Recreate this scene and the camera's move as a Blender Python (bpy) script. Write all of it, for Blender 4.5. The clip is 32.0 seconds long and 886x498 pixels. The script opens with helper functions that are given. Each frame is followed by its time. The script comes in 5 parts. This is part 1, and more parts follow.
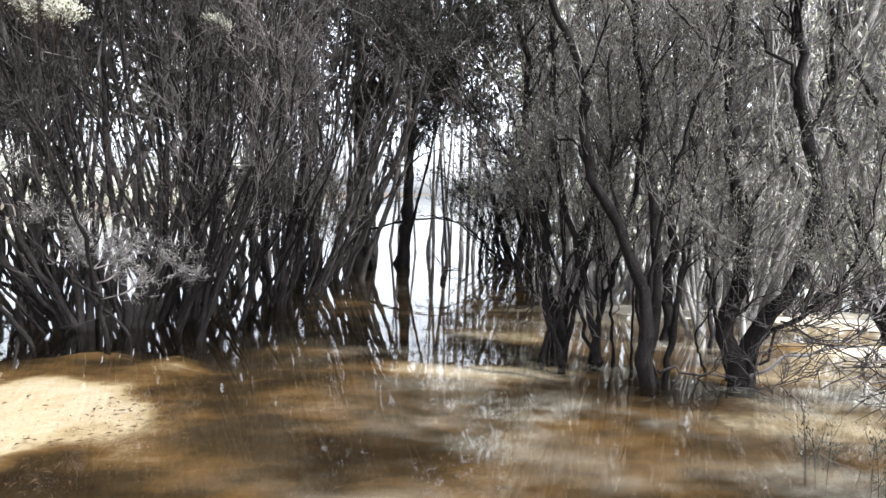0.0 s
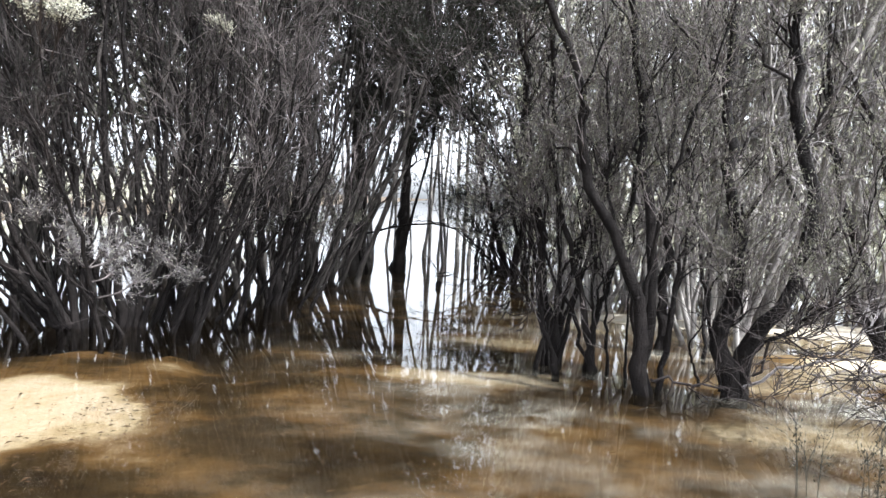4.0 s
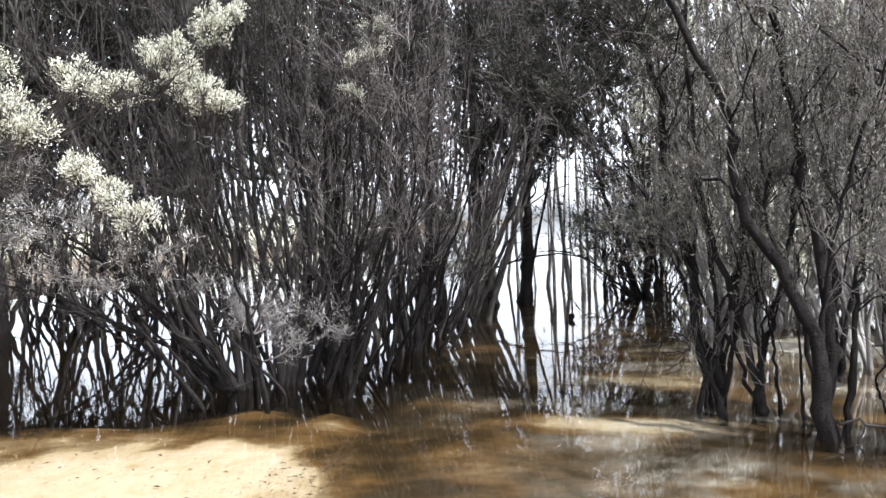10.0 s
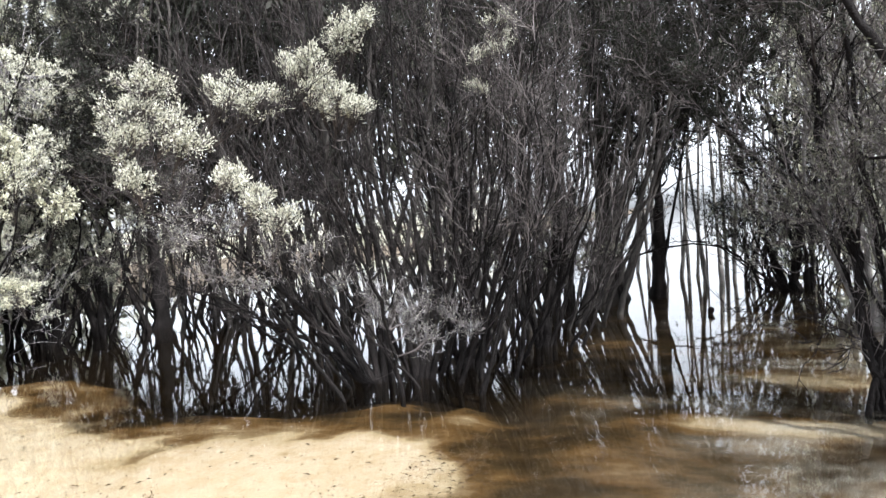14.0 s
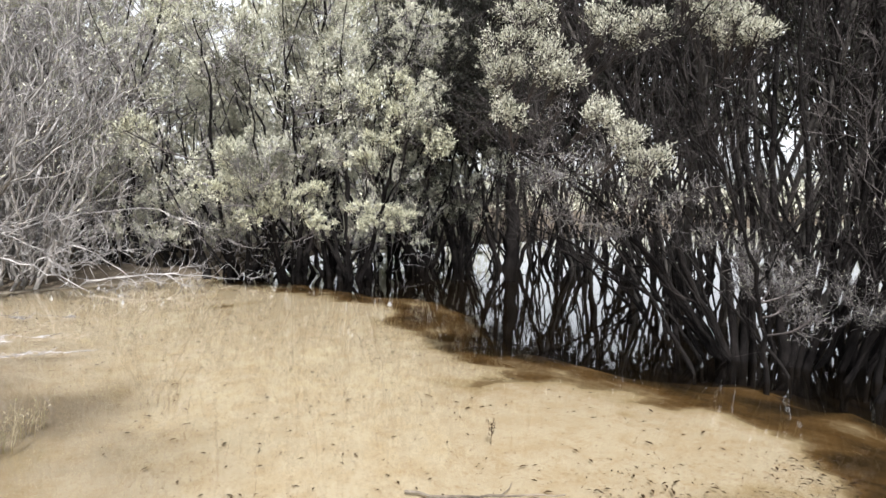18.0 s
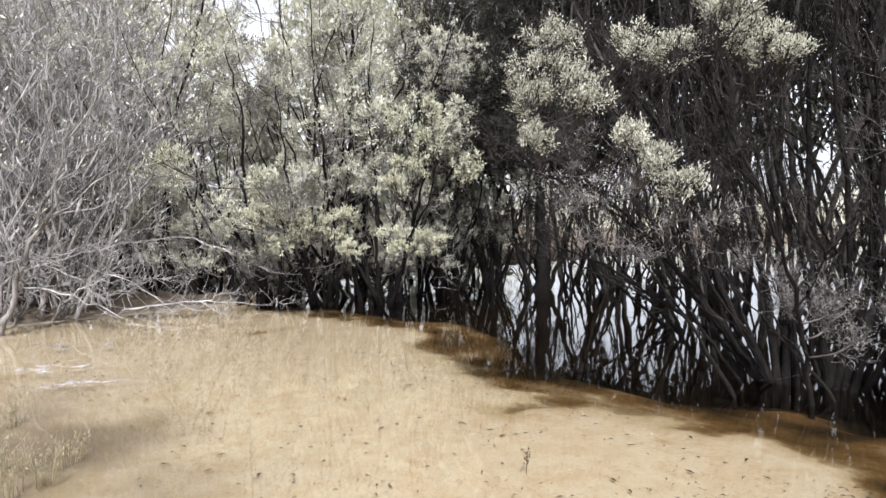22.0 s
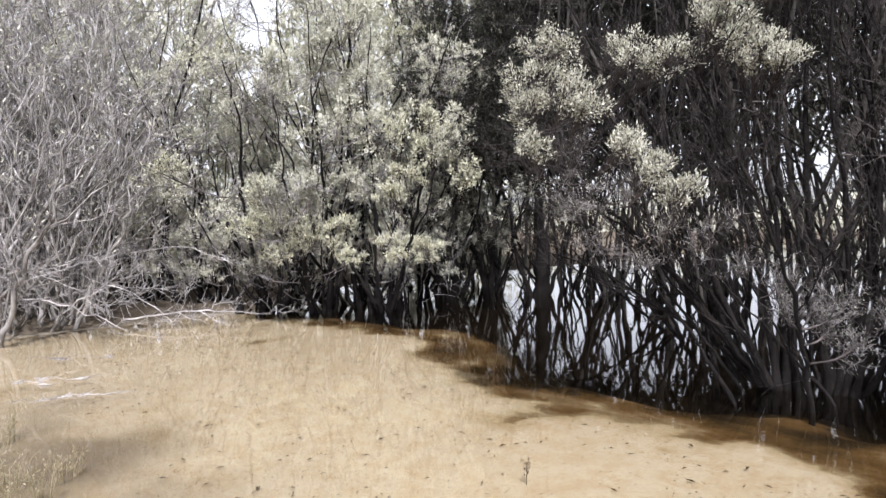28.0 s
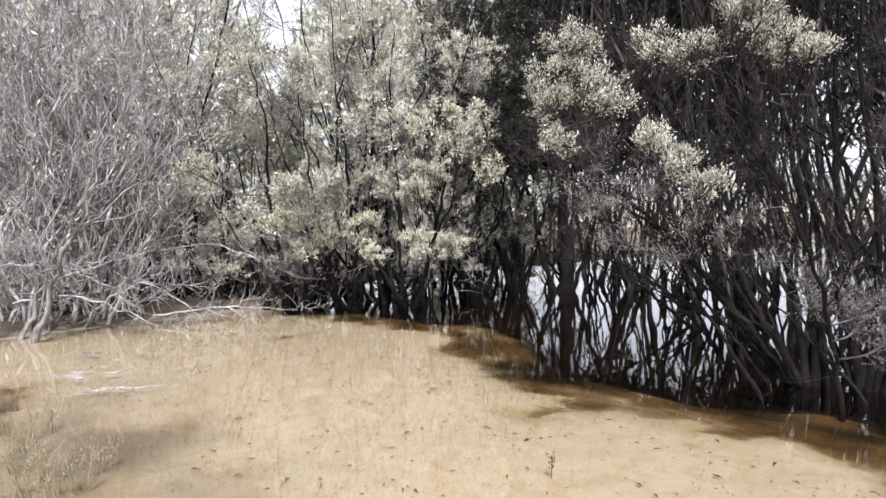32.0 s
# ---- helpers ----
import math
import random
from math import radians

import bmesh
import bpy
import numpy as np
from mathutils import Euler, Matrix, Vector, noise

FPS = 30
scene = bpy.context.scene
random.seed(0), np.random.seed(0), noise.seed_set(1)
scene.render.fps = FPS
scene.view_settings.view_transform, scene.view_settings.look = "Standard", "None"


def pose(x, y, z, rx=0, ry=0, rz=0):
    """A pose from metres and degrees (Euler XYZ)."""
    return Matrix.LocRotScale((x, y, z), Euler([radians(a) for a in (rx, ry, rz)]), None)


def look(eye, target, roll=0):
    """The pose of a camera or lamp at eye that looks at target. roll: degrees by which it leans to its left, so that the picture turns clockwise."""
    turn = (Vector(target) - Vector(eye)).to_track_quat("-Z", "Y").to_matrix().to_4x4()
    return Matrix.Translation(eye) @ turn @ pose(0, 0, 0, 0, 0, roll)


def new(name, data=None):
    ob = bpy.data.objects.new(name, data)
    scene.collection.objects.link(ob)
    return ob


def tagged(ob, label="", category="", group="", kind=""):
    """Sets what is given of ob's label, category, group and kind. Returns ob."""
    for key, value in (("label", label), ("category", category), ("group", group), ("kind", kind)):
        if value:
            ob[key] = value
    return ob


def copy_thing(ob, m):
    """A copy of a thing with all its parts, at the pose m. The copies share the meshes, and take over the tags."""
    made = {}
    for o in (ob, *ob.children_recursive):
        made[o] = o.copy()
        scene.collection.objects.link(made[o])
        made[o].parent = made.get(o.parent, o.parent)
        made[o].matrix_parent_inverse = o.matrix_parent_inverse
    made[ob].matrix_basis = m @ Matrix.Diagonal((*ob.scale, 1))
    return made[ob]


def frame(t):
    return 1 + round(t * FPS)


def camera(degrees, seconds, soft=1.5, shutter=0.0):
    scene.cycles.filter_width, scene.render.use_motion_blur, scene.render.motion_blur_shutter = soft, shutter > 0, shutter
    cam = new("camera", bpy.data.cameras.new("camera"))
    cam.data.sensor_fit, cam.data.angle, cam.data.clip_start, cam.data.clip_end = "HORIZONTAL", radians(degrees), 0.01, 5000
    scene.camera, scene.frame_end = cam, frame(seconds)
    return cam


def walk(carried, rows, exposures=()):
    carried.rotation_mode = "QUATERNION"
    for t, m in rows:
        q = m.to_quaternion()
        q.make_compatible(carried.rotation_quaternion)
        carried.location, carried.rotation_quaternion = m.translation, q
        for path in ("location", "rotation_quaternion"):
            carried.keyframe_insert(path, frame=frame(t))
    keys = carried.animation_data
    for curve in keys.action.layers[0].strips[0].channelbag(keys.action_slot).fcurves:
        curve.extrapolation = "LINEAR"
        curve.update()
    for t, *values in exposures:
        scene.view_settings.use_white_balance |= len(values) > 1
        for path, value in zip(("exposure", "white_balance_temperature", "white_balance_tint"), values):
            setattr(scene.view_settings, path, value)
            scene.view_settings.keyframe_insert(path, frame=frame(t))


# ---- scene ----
cam = camera(68.50, 32.0, soft=1.5)


def aim(x, y, z, turn, tilt, lean):
    """A camera pose: place, turn to the left from +y, tilt upwards and lean, in degrees."""
    return pose(x, y, z, 90 + tilt, 0, turn) @ pose(0, 0, 0, 0, 0, lean)


PATH = [
    (0.0, aim(0.266, 0.012, 1.465, 0.00, -4.82, 1.81)),
    (0.5, aim(0.275, 0.012, 1.455, -0.03, -4.85, 2.01)),
    (1.0, aim(0.276, 0.009, 1.456, -0.03, -5.03, 2.13)),
    (1.5, aim(0.281, 0.009, 1.456, -0.01, -5.01, 2.39)),
    (2.0, aim(0.282, 0.009, 1.460, -0.06, -4.81, 2.42)),
    (2.5, aim(0.269, 0.003, 1.458, -0.38, -4.69, 2.56)),
    (4.5, aim(0.247, 0.001, 1.478, -0.16, -3.96, 3.32)),
    (5.0, aim(0.207, -0.000, 1.503, 0.64, -3.45, 4.31)),
    (5.5, aim(0.123, 0.008, 1.530, 3.05, -2.81, 2.77)),
    (6.0, aim(-0.024, -0.027, 1.603, 5.79, -1.33, 1.35)),
    (6.5, aim(-0.033, -0.066, 1.622, 7.00, 0.17, 3.74)),
    (7.0, aim(-0.046, -0.056, 1.646, 8.43, -0.10, 1.75)),
    (7.5, aim(-0.062, -0.051, 1.647, 9.69, 0.70, 0.56)),
    (8.0, aim(-0.025, -0.028, 1.656, 10.18, -0.67, -1.58)),
    (8.5, aim(-0.029, -0.020, 1.684, 9.50, -1.12, -2.78)),
    (9.0, aim(0.000, -0.000, 1.700, 8.81, -1.36, -3.45)),
    (9.5, aim(-0.013, 0.006, 1.692, 9.08, -2.01, -2.57)),
    (10.0, aim(-0.033, 0.008, 1.699, 9.37, -2.42, -2.18)),
    (10.5, aim(-0.031, 0.016, 1.698, 9.68, -2.99, -2.19)),
    (11.0, aim(-0.035, 0.014, 1.694, 9.70, -3.23, -2.51)),
    (11.5, aim(-0.031, 0.009, 1.698, 9.69, -3.34, -2.52)),
    (12.0, aim(-0.032, 0.011, 1.698, 10.51, -3.50, -2.37)),
    (12.5, aim(-0.033, 0.013, 1.697, 10.89, -3.50, -3.14)),
    (13.0, aim(-0.059, 0.015, 1.721, 13.30, -2.48, -3.80)),
    (13.5, aim(-0.103, 0.023, 1.724, 17.04, -2.65, -3.50)),
    (14.0, aim(-0.121, 0.020, 1.712, 20.00, -2.37, -4.02)),
    (14.5, aim(-0.175, 0.083, 1.708, 21.95, -3.34, -4.12)),
    (15.0, aim(-0.304, 0.110, 1.733, 30.36, -5.08, -4.25)),
    (15.5, aim(-0.440, 0.179, 1.718, 35.24, -5.91, -3.10)),
    (17.5, aim(-0.476, 0.235, 1.590, 48.75, -5.66, -0.21)),
    (18.0, aim(-0.480, 0.270, 1.592, 49.45, -5.09, 0.71)),
    (18.5, aim(-0.472, 0.270, 1.589, 49.71, -4.44, 0.09)),
    (19.0, aim(-0.476, 0.274, 1.600, 49.81, -4.12, -0.25)),
    (19.5, aim(-0.485, 0.280, 1.621, 50.29, -3.78, -0.18)),
    (20.0, aim(-0.487, 0.275, 1.619, 51.19, -3.74, 0.23)),
    (20.5, aim(-0.490, 0.280, 1.616, 51.78, -3.68, 0.06)),
    (21.0, aim(-0.493, 0.277, 1.630, 51.87, -3.59, -0.37)),
    (21.5, aim(-0.493, 0.273, 1.627, 52.04, -3.34, -0.32)),
    (22.0, aim(-0.493, 0.278, 1.635, 52.10, -3.31, -0.58)),
    (22.5, aim(-0.489, 0.281, 1.644, 51.84, -3.14, -0.84)),
    (23.0, aim(-0.494, 0.287, 1.648, 51.59, -2.71, -1.01)),
    (23.5, aim(-0.495, 0.292, 1.649, 51.54, -2.93, -1.26)),
    (24.0, aim(-0.499, 0.301, 1.661, 51.46, -3.02, -1.25)),
    (24.5, aim(-0.487, 0.300, 1.656, 50.79, -2.77, -1.01)),
    (26.5, aim(-0.481, 0.286, 1.672, 50.25, -2.90, -1.77)),
    (27.0, aim(-0.505, 0.334, 1.678, 51.10, -2.86, -2.02)),
    (27.5, aim(-0.487, 0.294, 1.673, 51.96, -3.08, -1.66)),
    (28.0, aim(-0.490, 0.295, 1.673, 52.08, -2.90, -1.13)),
    (28.5, aim(-0.485, 0.289, 1.668, 52.44, -2.72, -1.12)),
    (29.0, aim(-0.488, 0.291, 1.670, 53.27, -3.05, -1.38)),
    (29.5, aim(-0.475, 0.276, 1.663, 53.61, -3.30, -1.28)),
    (30.0, aim(-0.478, 0.273, 1.665, 53.66, -3.48, -1.28)),
    (30.5, aim(-0.470, 0.271, 1.665, 53.89, -3.34, -1.28)),
    (31.0, aim(-0.470, 0.268, 1.662, 54.10, -3.49, -1.66)),
    (31.5, aim(-0.465, 0.264, 1.666, 54.22, -3.43, -1.28)),
    (32.0, aim(-0.463, 0.263, 1.668, 54.14, -3.15, -1.45)),
]
walk(cam, PATH, [(0.0, 2.05, 5880, 10), (13.0, 2.05, 5880, 10), (15.0, 1.5, 5950, 10), (17.5, 1.22, 6150, 10), (20.0, 1.22, 6100, 10), (24.0, 1.22, 5980, 15), (32.0, 1.22, 5980, 15)])

# ---- light ----
SUN_AZ, SUN_EL = -118.0, 52.0  # degrees to the left of +y, and above the horizon
sun_way = Vector((-math.sin(radians(SUN_AZ)) * math.cos(radians(SUN_EL)), math.cos(radians(SUN_AZ)) * math.cos(radians(SUN_EL)), math.sin(radians(SUN_EL))))
sun = new("sun", bpy.data.lights.new("sun", "SUN"))
sun.data.energy, sun.data.angle, sun.data.color = 3.4, radians(0.6), (1.0, 0.965, 0.915)
sun.matrix_world = look(sun_way * 50, (0, 0, 0))

world = bpy.data.worlds.new("sky")
scene.world = world
world.use_nodes = True
wn = world.node_tree.nodes
sky = wn.new("ShaderNodeTexSky")
sky.sky_type, sky.sun_disc = "NISHITA", False
sky.sun_elevation, sky.sun_rotation = radians(SUN_EL), radians(-SUN_AZ)
sky.air_density, sky.dust_density, sky.ozone_density = 1.0, 2.5, 1.0
wn["Background"].inputs[1].default_value = 0.15
haze = wn.new("ShaderNodeHueSaturation")
haze.inputs["Saturation"].default_value = 0.08
world.node_tree.links.new(sky.outputs[0], haze.inputs["Color"])
world.node_tree.links.new(haze.outputs[0], wn["Background"].inputs[0])


# ---- materials ----
class Mat:
    """A node material with short helpers."""

    def __init__(self, name):
        self.m = bpy.data.materials.new(name)
        self.m.use_nodes = True
        self.t = self.m.node_tree
        self.n = self.t.nodes
        self.b = self.n["Principled BSDF"]

    def add(self, kind, **inputs):
        node = self.n.new(kind)
        for k, v in inputs.items():
            self.put(node.inputs[k.replace("_", " ")], v)
        return node

    def put(self, socket, v):
        if isinstance(v, bpy.types.NodeSocket):
            self.t.links.new(v, socket)
        else:
            socket.default_value = v

    def noise(self, scale, detail=4, rough=0.6, at=None, stretch=None):
        node = self.add("ShaderNodeTexNoise", Scale=scale, Detail=detail, Roughness=rough)
        if at is None:
            at = self.add("ShaderNodeNewGeometry").outputs["Position"]
        if stretch:
            mp = self.add("ShaderNodeMapping", Vector=at, Scale=stretch)
            at = mp.outputs[0]
        self.put(node.inputs["Vector"], at)
        return node.outputs["Fac"]

    def ramp(self, fac, stops):
        node = self.add("ShaderNodeValToRGB", Fac=fac)
        e = node.color_ramp.elements
        while len(e) < len(stops):
            e.new(0.5)
        for el, (p, c) in zip(e, stops):
            el.position, el.color = p, (*c, 1) if len(c) == 3 else c
        return node.outputs["Color"]

    def mix(self, fac, a, b, mode="MIX"):
        node = self.n.new("ShaderNodeMix")
        node.data_type, node.blend_type = "RGBA", mode
        self.put(node.inputs[0], fac)
        self.put(node.inputs[6], a if isinstance(a, bpy.types.NodeSocket) else (*a, 1))
        self.put(node.inputs[7], b if isinstance(b, bpy.types.NodeSocket) else (*b, 1))
        return node.outputs[2]

    def bump(self, height, strength, distance):
        return self.add("ShaderNodeBump", Height=height, Strength=strength, Distance=distance).outputs[0]

    def base(self, colour, rough, normal=None, gloss=0.1):
        self.b.inputs["Specular IOR Level"].default_value = gloss
        self.put(self.b.inputs["Base Color"], colour if isinstance(colour, bpy.types.NodeSocket) else (*colour, 1))
        self.put(self.b.inputs["Roughness"], rough)
        if normal is not None:
            self.put(self.b.inputs["Normal"], normal)
        return self.m


def bark(name, dark, light, rough=0.85, flecks=0.0, relief_depth=0.006):
    k = Mat(name)
    streak = k.noise(14, 5, 0.65, stretch=(1, 1, 0.18))
    patch = k.noise(2.2, 3)
    c = k.ramp(streak, [(0.3, dark), (0.75, light)])
    c = k.mix(k.ramp(patch, [(0.45, (0, 0, 0)), (0.7, (0.6, 0.6, 0.6))]), c, [v * 1.5 for v in light])
    info = k.add("ShaderNodeObjectInfo").outputs["Random"]
    c = k.mix(k.ramp(info, [(0, (0, 0, 0)), (1, (0.35, 0.35, 0.35))]), c, [v * 0.6 for v in dark])
    if flecks:
        # crusts of grey lichen and peeling strips
        crust = k.noise(34, 4, 0.7, stretch=(1, 1, 0.45))
        c = k.mix(k.ramp(crust, [(0.56, (0, 0, 0)), (0.68, (flecks, flecks, flecks))]), c, (0.13, 0.122, 0.118))
    relief = k.add("ShaderNodeMath")
    k.put(relief.inputs[0], streak)
    k.put(relief.inputs[1], k.noise(60, 3, 0.7))
    return k.base(c, rough, k.bump(relief.outputs[0], 0.9, relief_depth))


def leafy(name, stops, through_colour, gloss=0.25):
    k = Mat(name)
    rnd = k.add("ShaderNodeNewGeometry").outputs["Random Per Island"]
    c = k.ramp(rnd, stops)
    big = k.noise(1.7, 2)
    c = k.mix(k.ramp(big, [(0.4, (0, 0, 0)), (0.7, (0.5, 0.5, 0.5))]), c, stops[-1][1])
    k.base(c, 0.6, gloss=gloss)
    tr = k.add("ShaderNodeBsdfTranslucent", Color=(*through_colour, 1))
    mixer = k.add("ShaderNodeMixShader", Fac=0.3)
    k.t.links.new(k.b.outputs[0], mixer.inputs[1])
    k.t.links.new(tr.outputs[0], mixer.inputs[2])
    k.t.links.new(mixer.outputs[0], k.n["Material Output"].inputs[0])
    return k.m


# shade and sun are put into the bark: near-black, grey and pale tones
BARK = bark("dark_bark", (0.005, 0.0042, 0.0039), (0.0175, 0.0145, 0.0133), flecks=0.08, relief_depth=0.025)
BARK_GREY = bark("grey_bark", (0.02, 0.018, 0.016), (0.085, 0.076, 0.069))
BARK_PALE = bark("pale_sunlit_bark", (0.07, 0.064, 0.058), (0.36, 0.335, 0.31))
# sunlit highlights are put into the paler twig colours
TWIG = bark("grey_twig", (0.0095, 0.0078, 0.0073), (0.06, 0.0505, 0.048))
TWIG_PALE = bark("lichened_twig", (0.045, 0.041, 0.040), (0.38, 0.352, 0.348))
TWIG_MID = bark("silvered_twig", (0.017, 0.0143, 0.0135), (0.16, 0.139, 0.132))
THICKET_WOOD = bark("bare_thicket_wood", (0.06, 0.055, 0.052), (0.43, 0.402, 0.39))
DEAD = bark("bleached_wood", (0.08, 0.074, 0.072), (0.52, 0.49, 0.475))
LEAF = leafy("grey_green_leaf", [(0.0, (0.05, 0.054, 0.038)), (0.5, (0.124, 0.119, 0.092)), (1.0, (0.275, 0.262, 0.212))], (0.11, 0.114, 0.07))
# sunlight is put into the pale leaf colour, shade into the dark one
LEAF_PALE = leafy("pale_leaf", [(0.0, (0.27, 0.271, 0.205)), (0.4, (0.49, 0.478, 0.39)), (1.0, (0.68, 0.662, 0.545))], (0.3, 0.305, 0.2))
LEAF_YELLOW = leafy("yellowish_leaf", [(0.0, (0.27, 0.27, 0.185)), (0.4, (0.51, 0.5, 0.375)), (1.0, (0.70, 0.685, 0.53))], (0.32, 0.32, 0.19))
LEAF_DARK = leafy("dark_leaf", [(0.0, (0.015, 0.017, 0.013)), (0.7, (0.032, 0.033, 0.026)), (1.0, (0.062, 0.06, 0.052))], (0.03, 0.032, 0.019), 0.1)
STRAW = leafy("dry_straw", [(0.0, (0.20, 0.165, 0.105)), (0.7, (0.42, 0.355, 0.24)), (1.0, (0.2, 0.19, 0.10))], (0.2, 0.17, 0.08))
LITTER = bark("leaf_litter", (0.025, 0.017, 0.011), (0.1, 0.066, 0.04))


def bed_material():
    k = Mat("sandy_bed")
    sand = k.add("ShaderNodeAttribute")
    sand.attribute_name = "sand"
    land = k.add("ShaderNodeAttribute")
    land.attribute_name = "land"
    fine = k.noise(38, 5, 0.7)
    broad = k.noise(1.5, 4, 0.6, stretch=(0.5, 1.0, 1))
    mid = k.noise(6, 4, 0.6)
    # how sandy the bed is: the bank's own shape, broken up by drifts of silt
    rough = k.noise(3.2, 5, 0.65, stretch=(0.7, 1.0, 1))
    both = k.add("ShaderNodeMath")
    both.operation = "MULTIPLY_ADD"
    k.put(both.inputs[0], broad)
    both.inputs[1].default_value = 0.75
    k.put(both.inputs[2], sand.outputs["Fac"])
    edge = k.add("ShaderNodeMath")
    edge.operation = "MULTIPLY_ADD"
    k.put(edge.inputs[0], rough)
    edge.inputs[1].default_value = 0.5
    k.put(edge.inputs[2], both.outputs[0])
    # the dark end stands in for deep tea-brown water, shade and reflections
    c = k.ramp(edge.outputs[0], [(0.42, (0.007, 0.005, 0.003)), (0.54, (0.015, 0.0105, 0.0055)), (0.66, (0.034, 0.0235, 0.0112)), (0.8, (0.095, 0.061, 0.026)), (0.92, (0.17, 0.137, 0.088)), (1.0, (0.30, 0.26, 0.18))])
    full = k.add("ShaderNodeMapRange", Value=edge.outputs[0], From_Min=0.95, From_Max=1.3)
    c = k.mix(full.outputs[0], c, (0.395, 0.364, 0.302))
    c = k.mix(k.ramp(mid, [(0.42, (0, 0, 0)), (0.75, (0.6, 0.6, 0.6))]), c, (0.75, 0.62, 0.45), "MULTIPLY")
    c = k.mix(k.ramp(fine, [(0.5, (0, 0, 0)), (0.72, (0.8, 0.8, 0.8))]), c, (0.68, 0.56, 0.44), "MULTIPLY")
    earth = k.ramp(fine, [(0.3, (0.045, 0.036, 0.027)), (0.7, (0.15, 0.122, 0.092))])
    c = k.mix(land.outputs["Fac"], c, earth)
    return k.base(c, 0.9, k.bump(fine, 0.4, 0.02), 0.02)


def water_material():
    k = Mat("still_water")
    ripple = k.noise(5.0, 3, 0.5)
    swell = k.noise(0.9, 2, 0.5)
    nrm = k.bump(swell, 0.05, 0.02)
    b2 = k.add("ShaderNodeBump", Height=ripple, Strength=0.08, Distance=0.01, Normal=nrm)
    tinted = k.add("ShaderNodeBsdfTransparent", Color=(0.94, 0.90, 0.82, 1))
    cloud = k.noise(1.3, 7, 0.66, stretch=(0.75, 1.2, 1))
    # a pale film lies on the slack water of the channel, thinning out towards the sand bank
    place = k.add("ShaderNodeSeparateXYZ", Vector=k.add("ShaderNodeNewGeometry").outputs["Position"])
    slack = k.add("ShaderNodeMapRange", Value=place.outputs["X"], From_Min=-1.8, From_Max=1.0)
    film = k.add("ShaderNodeMath")
    film.operation = "MULTIPLY"
    patch = k.noise(0.5, 3, 0.5, stretch=(0.7, 1.3, 1))
    k.put(film.inputs[0], k.ramp(cloud, [(0.42, (0, 0, 0)), (0.64, (1, 1, 1))]))
    k.put(film.inputs[1], slack.outputs[0])
    film2 = k.add("ShaderNodeMath")
    film2.operation = "MULTIPLY"
    k.put(film2.inputs[0], film.outputs[0])
    k.put(film2.inputs[1], k.ramp(patch, [(0.38, (0.15, 0.15, 0.15)), (0.62, (1, 1, 1))]))
    murk = k.add("ShaderNodeBsdfDiffuse", Color=k.mix(film2.outputs[0], (0.03, 0.021, 0.012), (0.42, 0.41, 0.345)))
    amount = k.add("ShaderNodeMath")
    amount.operation = "MULTIPLY_ADD"
    k.put(amount.inputs[0], film2.outputs[0])
    amount.inputs[1].default_value = 0.42
    depth = k.add("ShaderNodeMapRange", Value=place.outputs["X"], From_Min=-2.6, From_Max=0.0, To_Min=0.02, To_Max=0.12)
    k.put(amount.inputs[2], depth.outputs[0])
    clear = k.add("ShaderNodeMixShader", Fac=amount.outputs[0])
    k.t.links.new(tinted.outputs[0], clear.inputs[1])
    k.t.links.new(murk.outputs[0], clear.inputs[2])
    gloss = k.add("ShaderNodeBsdfGlossy", Color=(1, 1, 1, 1), Roughness=0.0, Normal=b2.outputs[0])
    fres = k.add("ShaderNodeFresnel", IOR=1.48, Normal=b2.outputs[0])
    mixer = k.add("ShaderNodeMixShader", Fac=fres.outputs[0])
    k.t.links.new(clear.outputs[0], mixer.inputs[1])
    k.t.links.new(gloss.outputs[0], mixer.inputs[2])
    k.t.links.new(mixer.outputs[0], k.n["Material Output"].inputs[0])
    k.n.remove(k.b)
    return k.m


# ---- mesh helpers ----
def mesh_of(name, verts, faces, material, smooth=False):
    me = bpy.data.meshes.new(name)
    verts, faces = np.asarray(verts, np.float32), np.asarray(faces, np.int32)
    me.vertices.add(len(verts))
    me.vertices.foreach_set("co", verts.ravel())
    me.loops.add(faces.size)
    me.loops.foreach_set("vertex_index", faces.ravel())
    me.polygons.add(len(faces))
    me.polygons.foreach_set("loop_start", np.arange(len(faces), dtype=np.int32) * faces.shape[1])
    if smooth:
        me.polygons.foreach_set("use_smooth", np.ones(len(faces), bool))
    me.update(calc_edges=True)
    me.materials.append(material)
    return me


def part_of(name, verts, faces, material, parent=None, label="", kind="", smooth=False):
    ob = new(name, mesh_of(name, verts, faces, material, smooth))
    ob.parent = parent
    return tagged(ob, label=label, kind=kind)


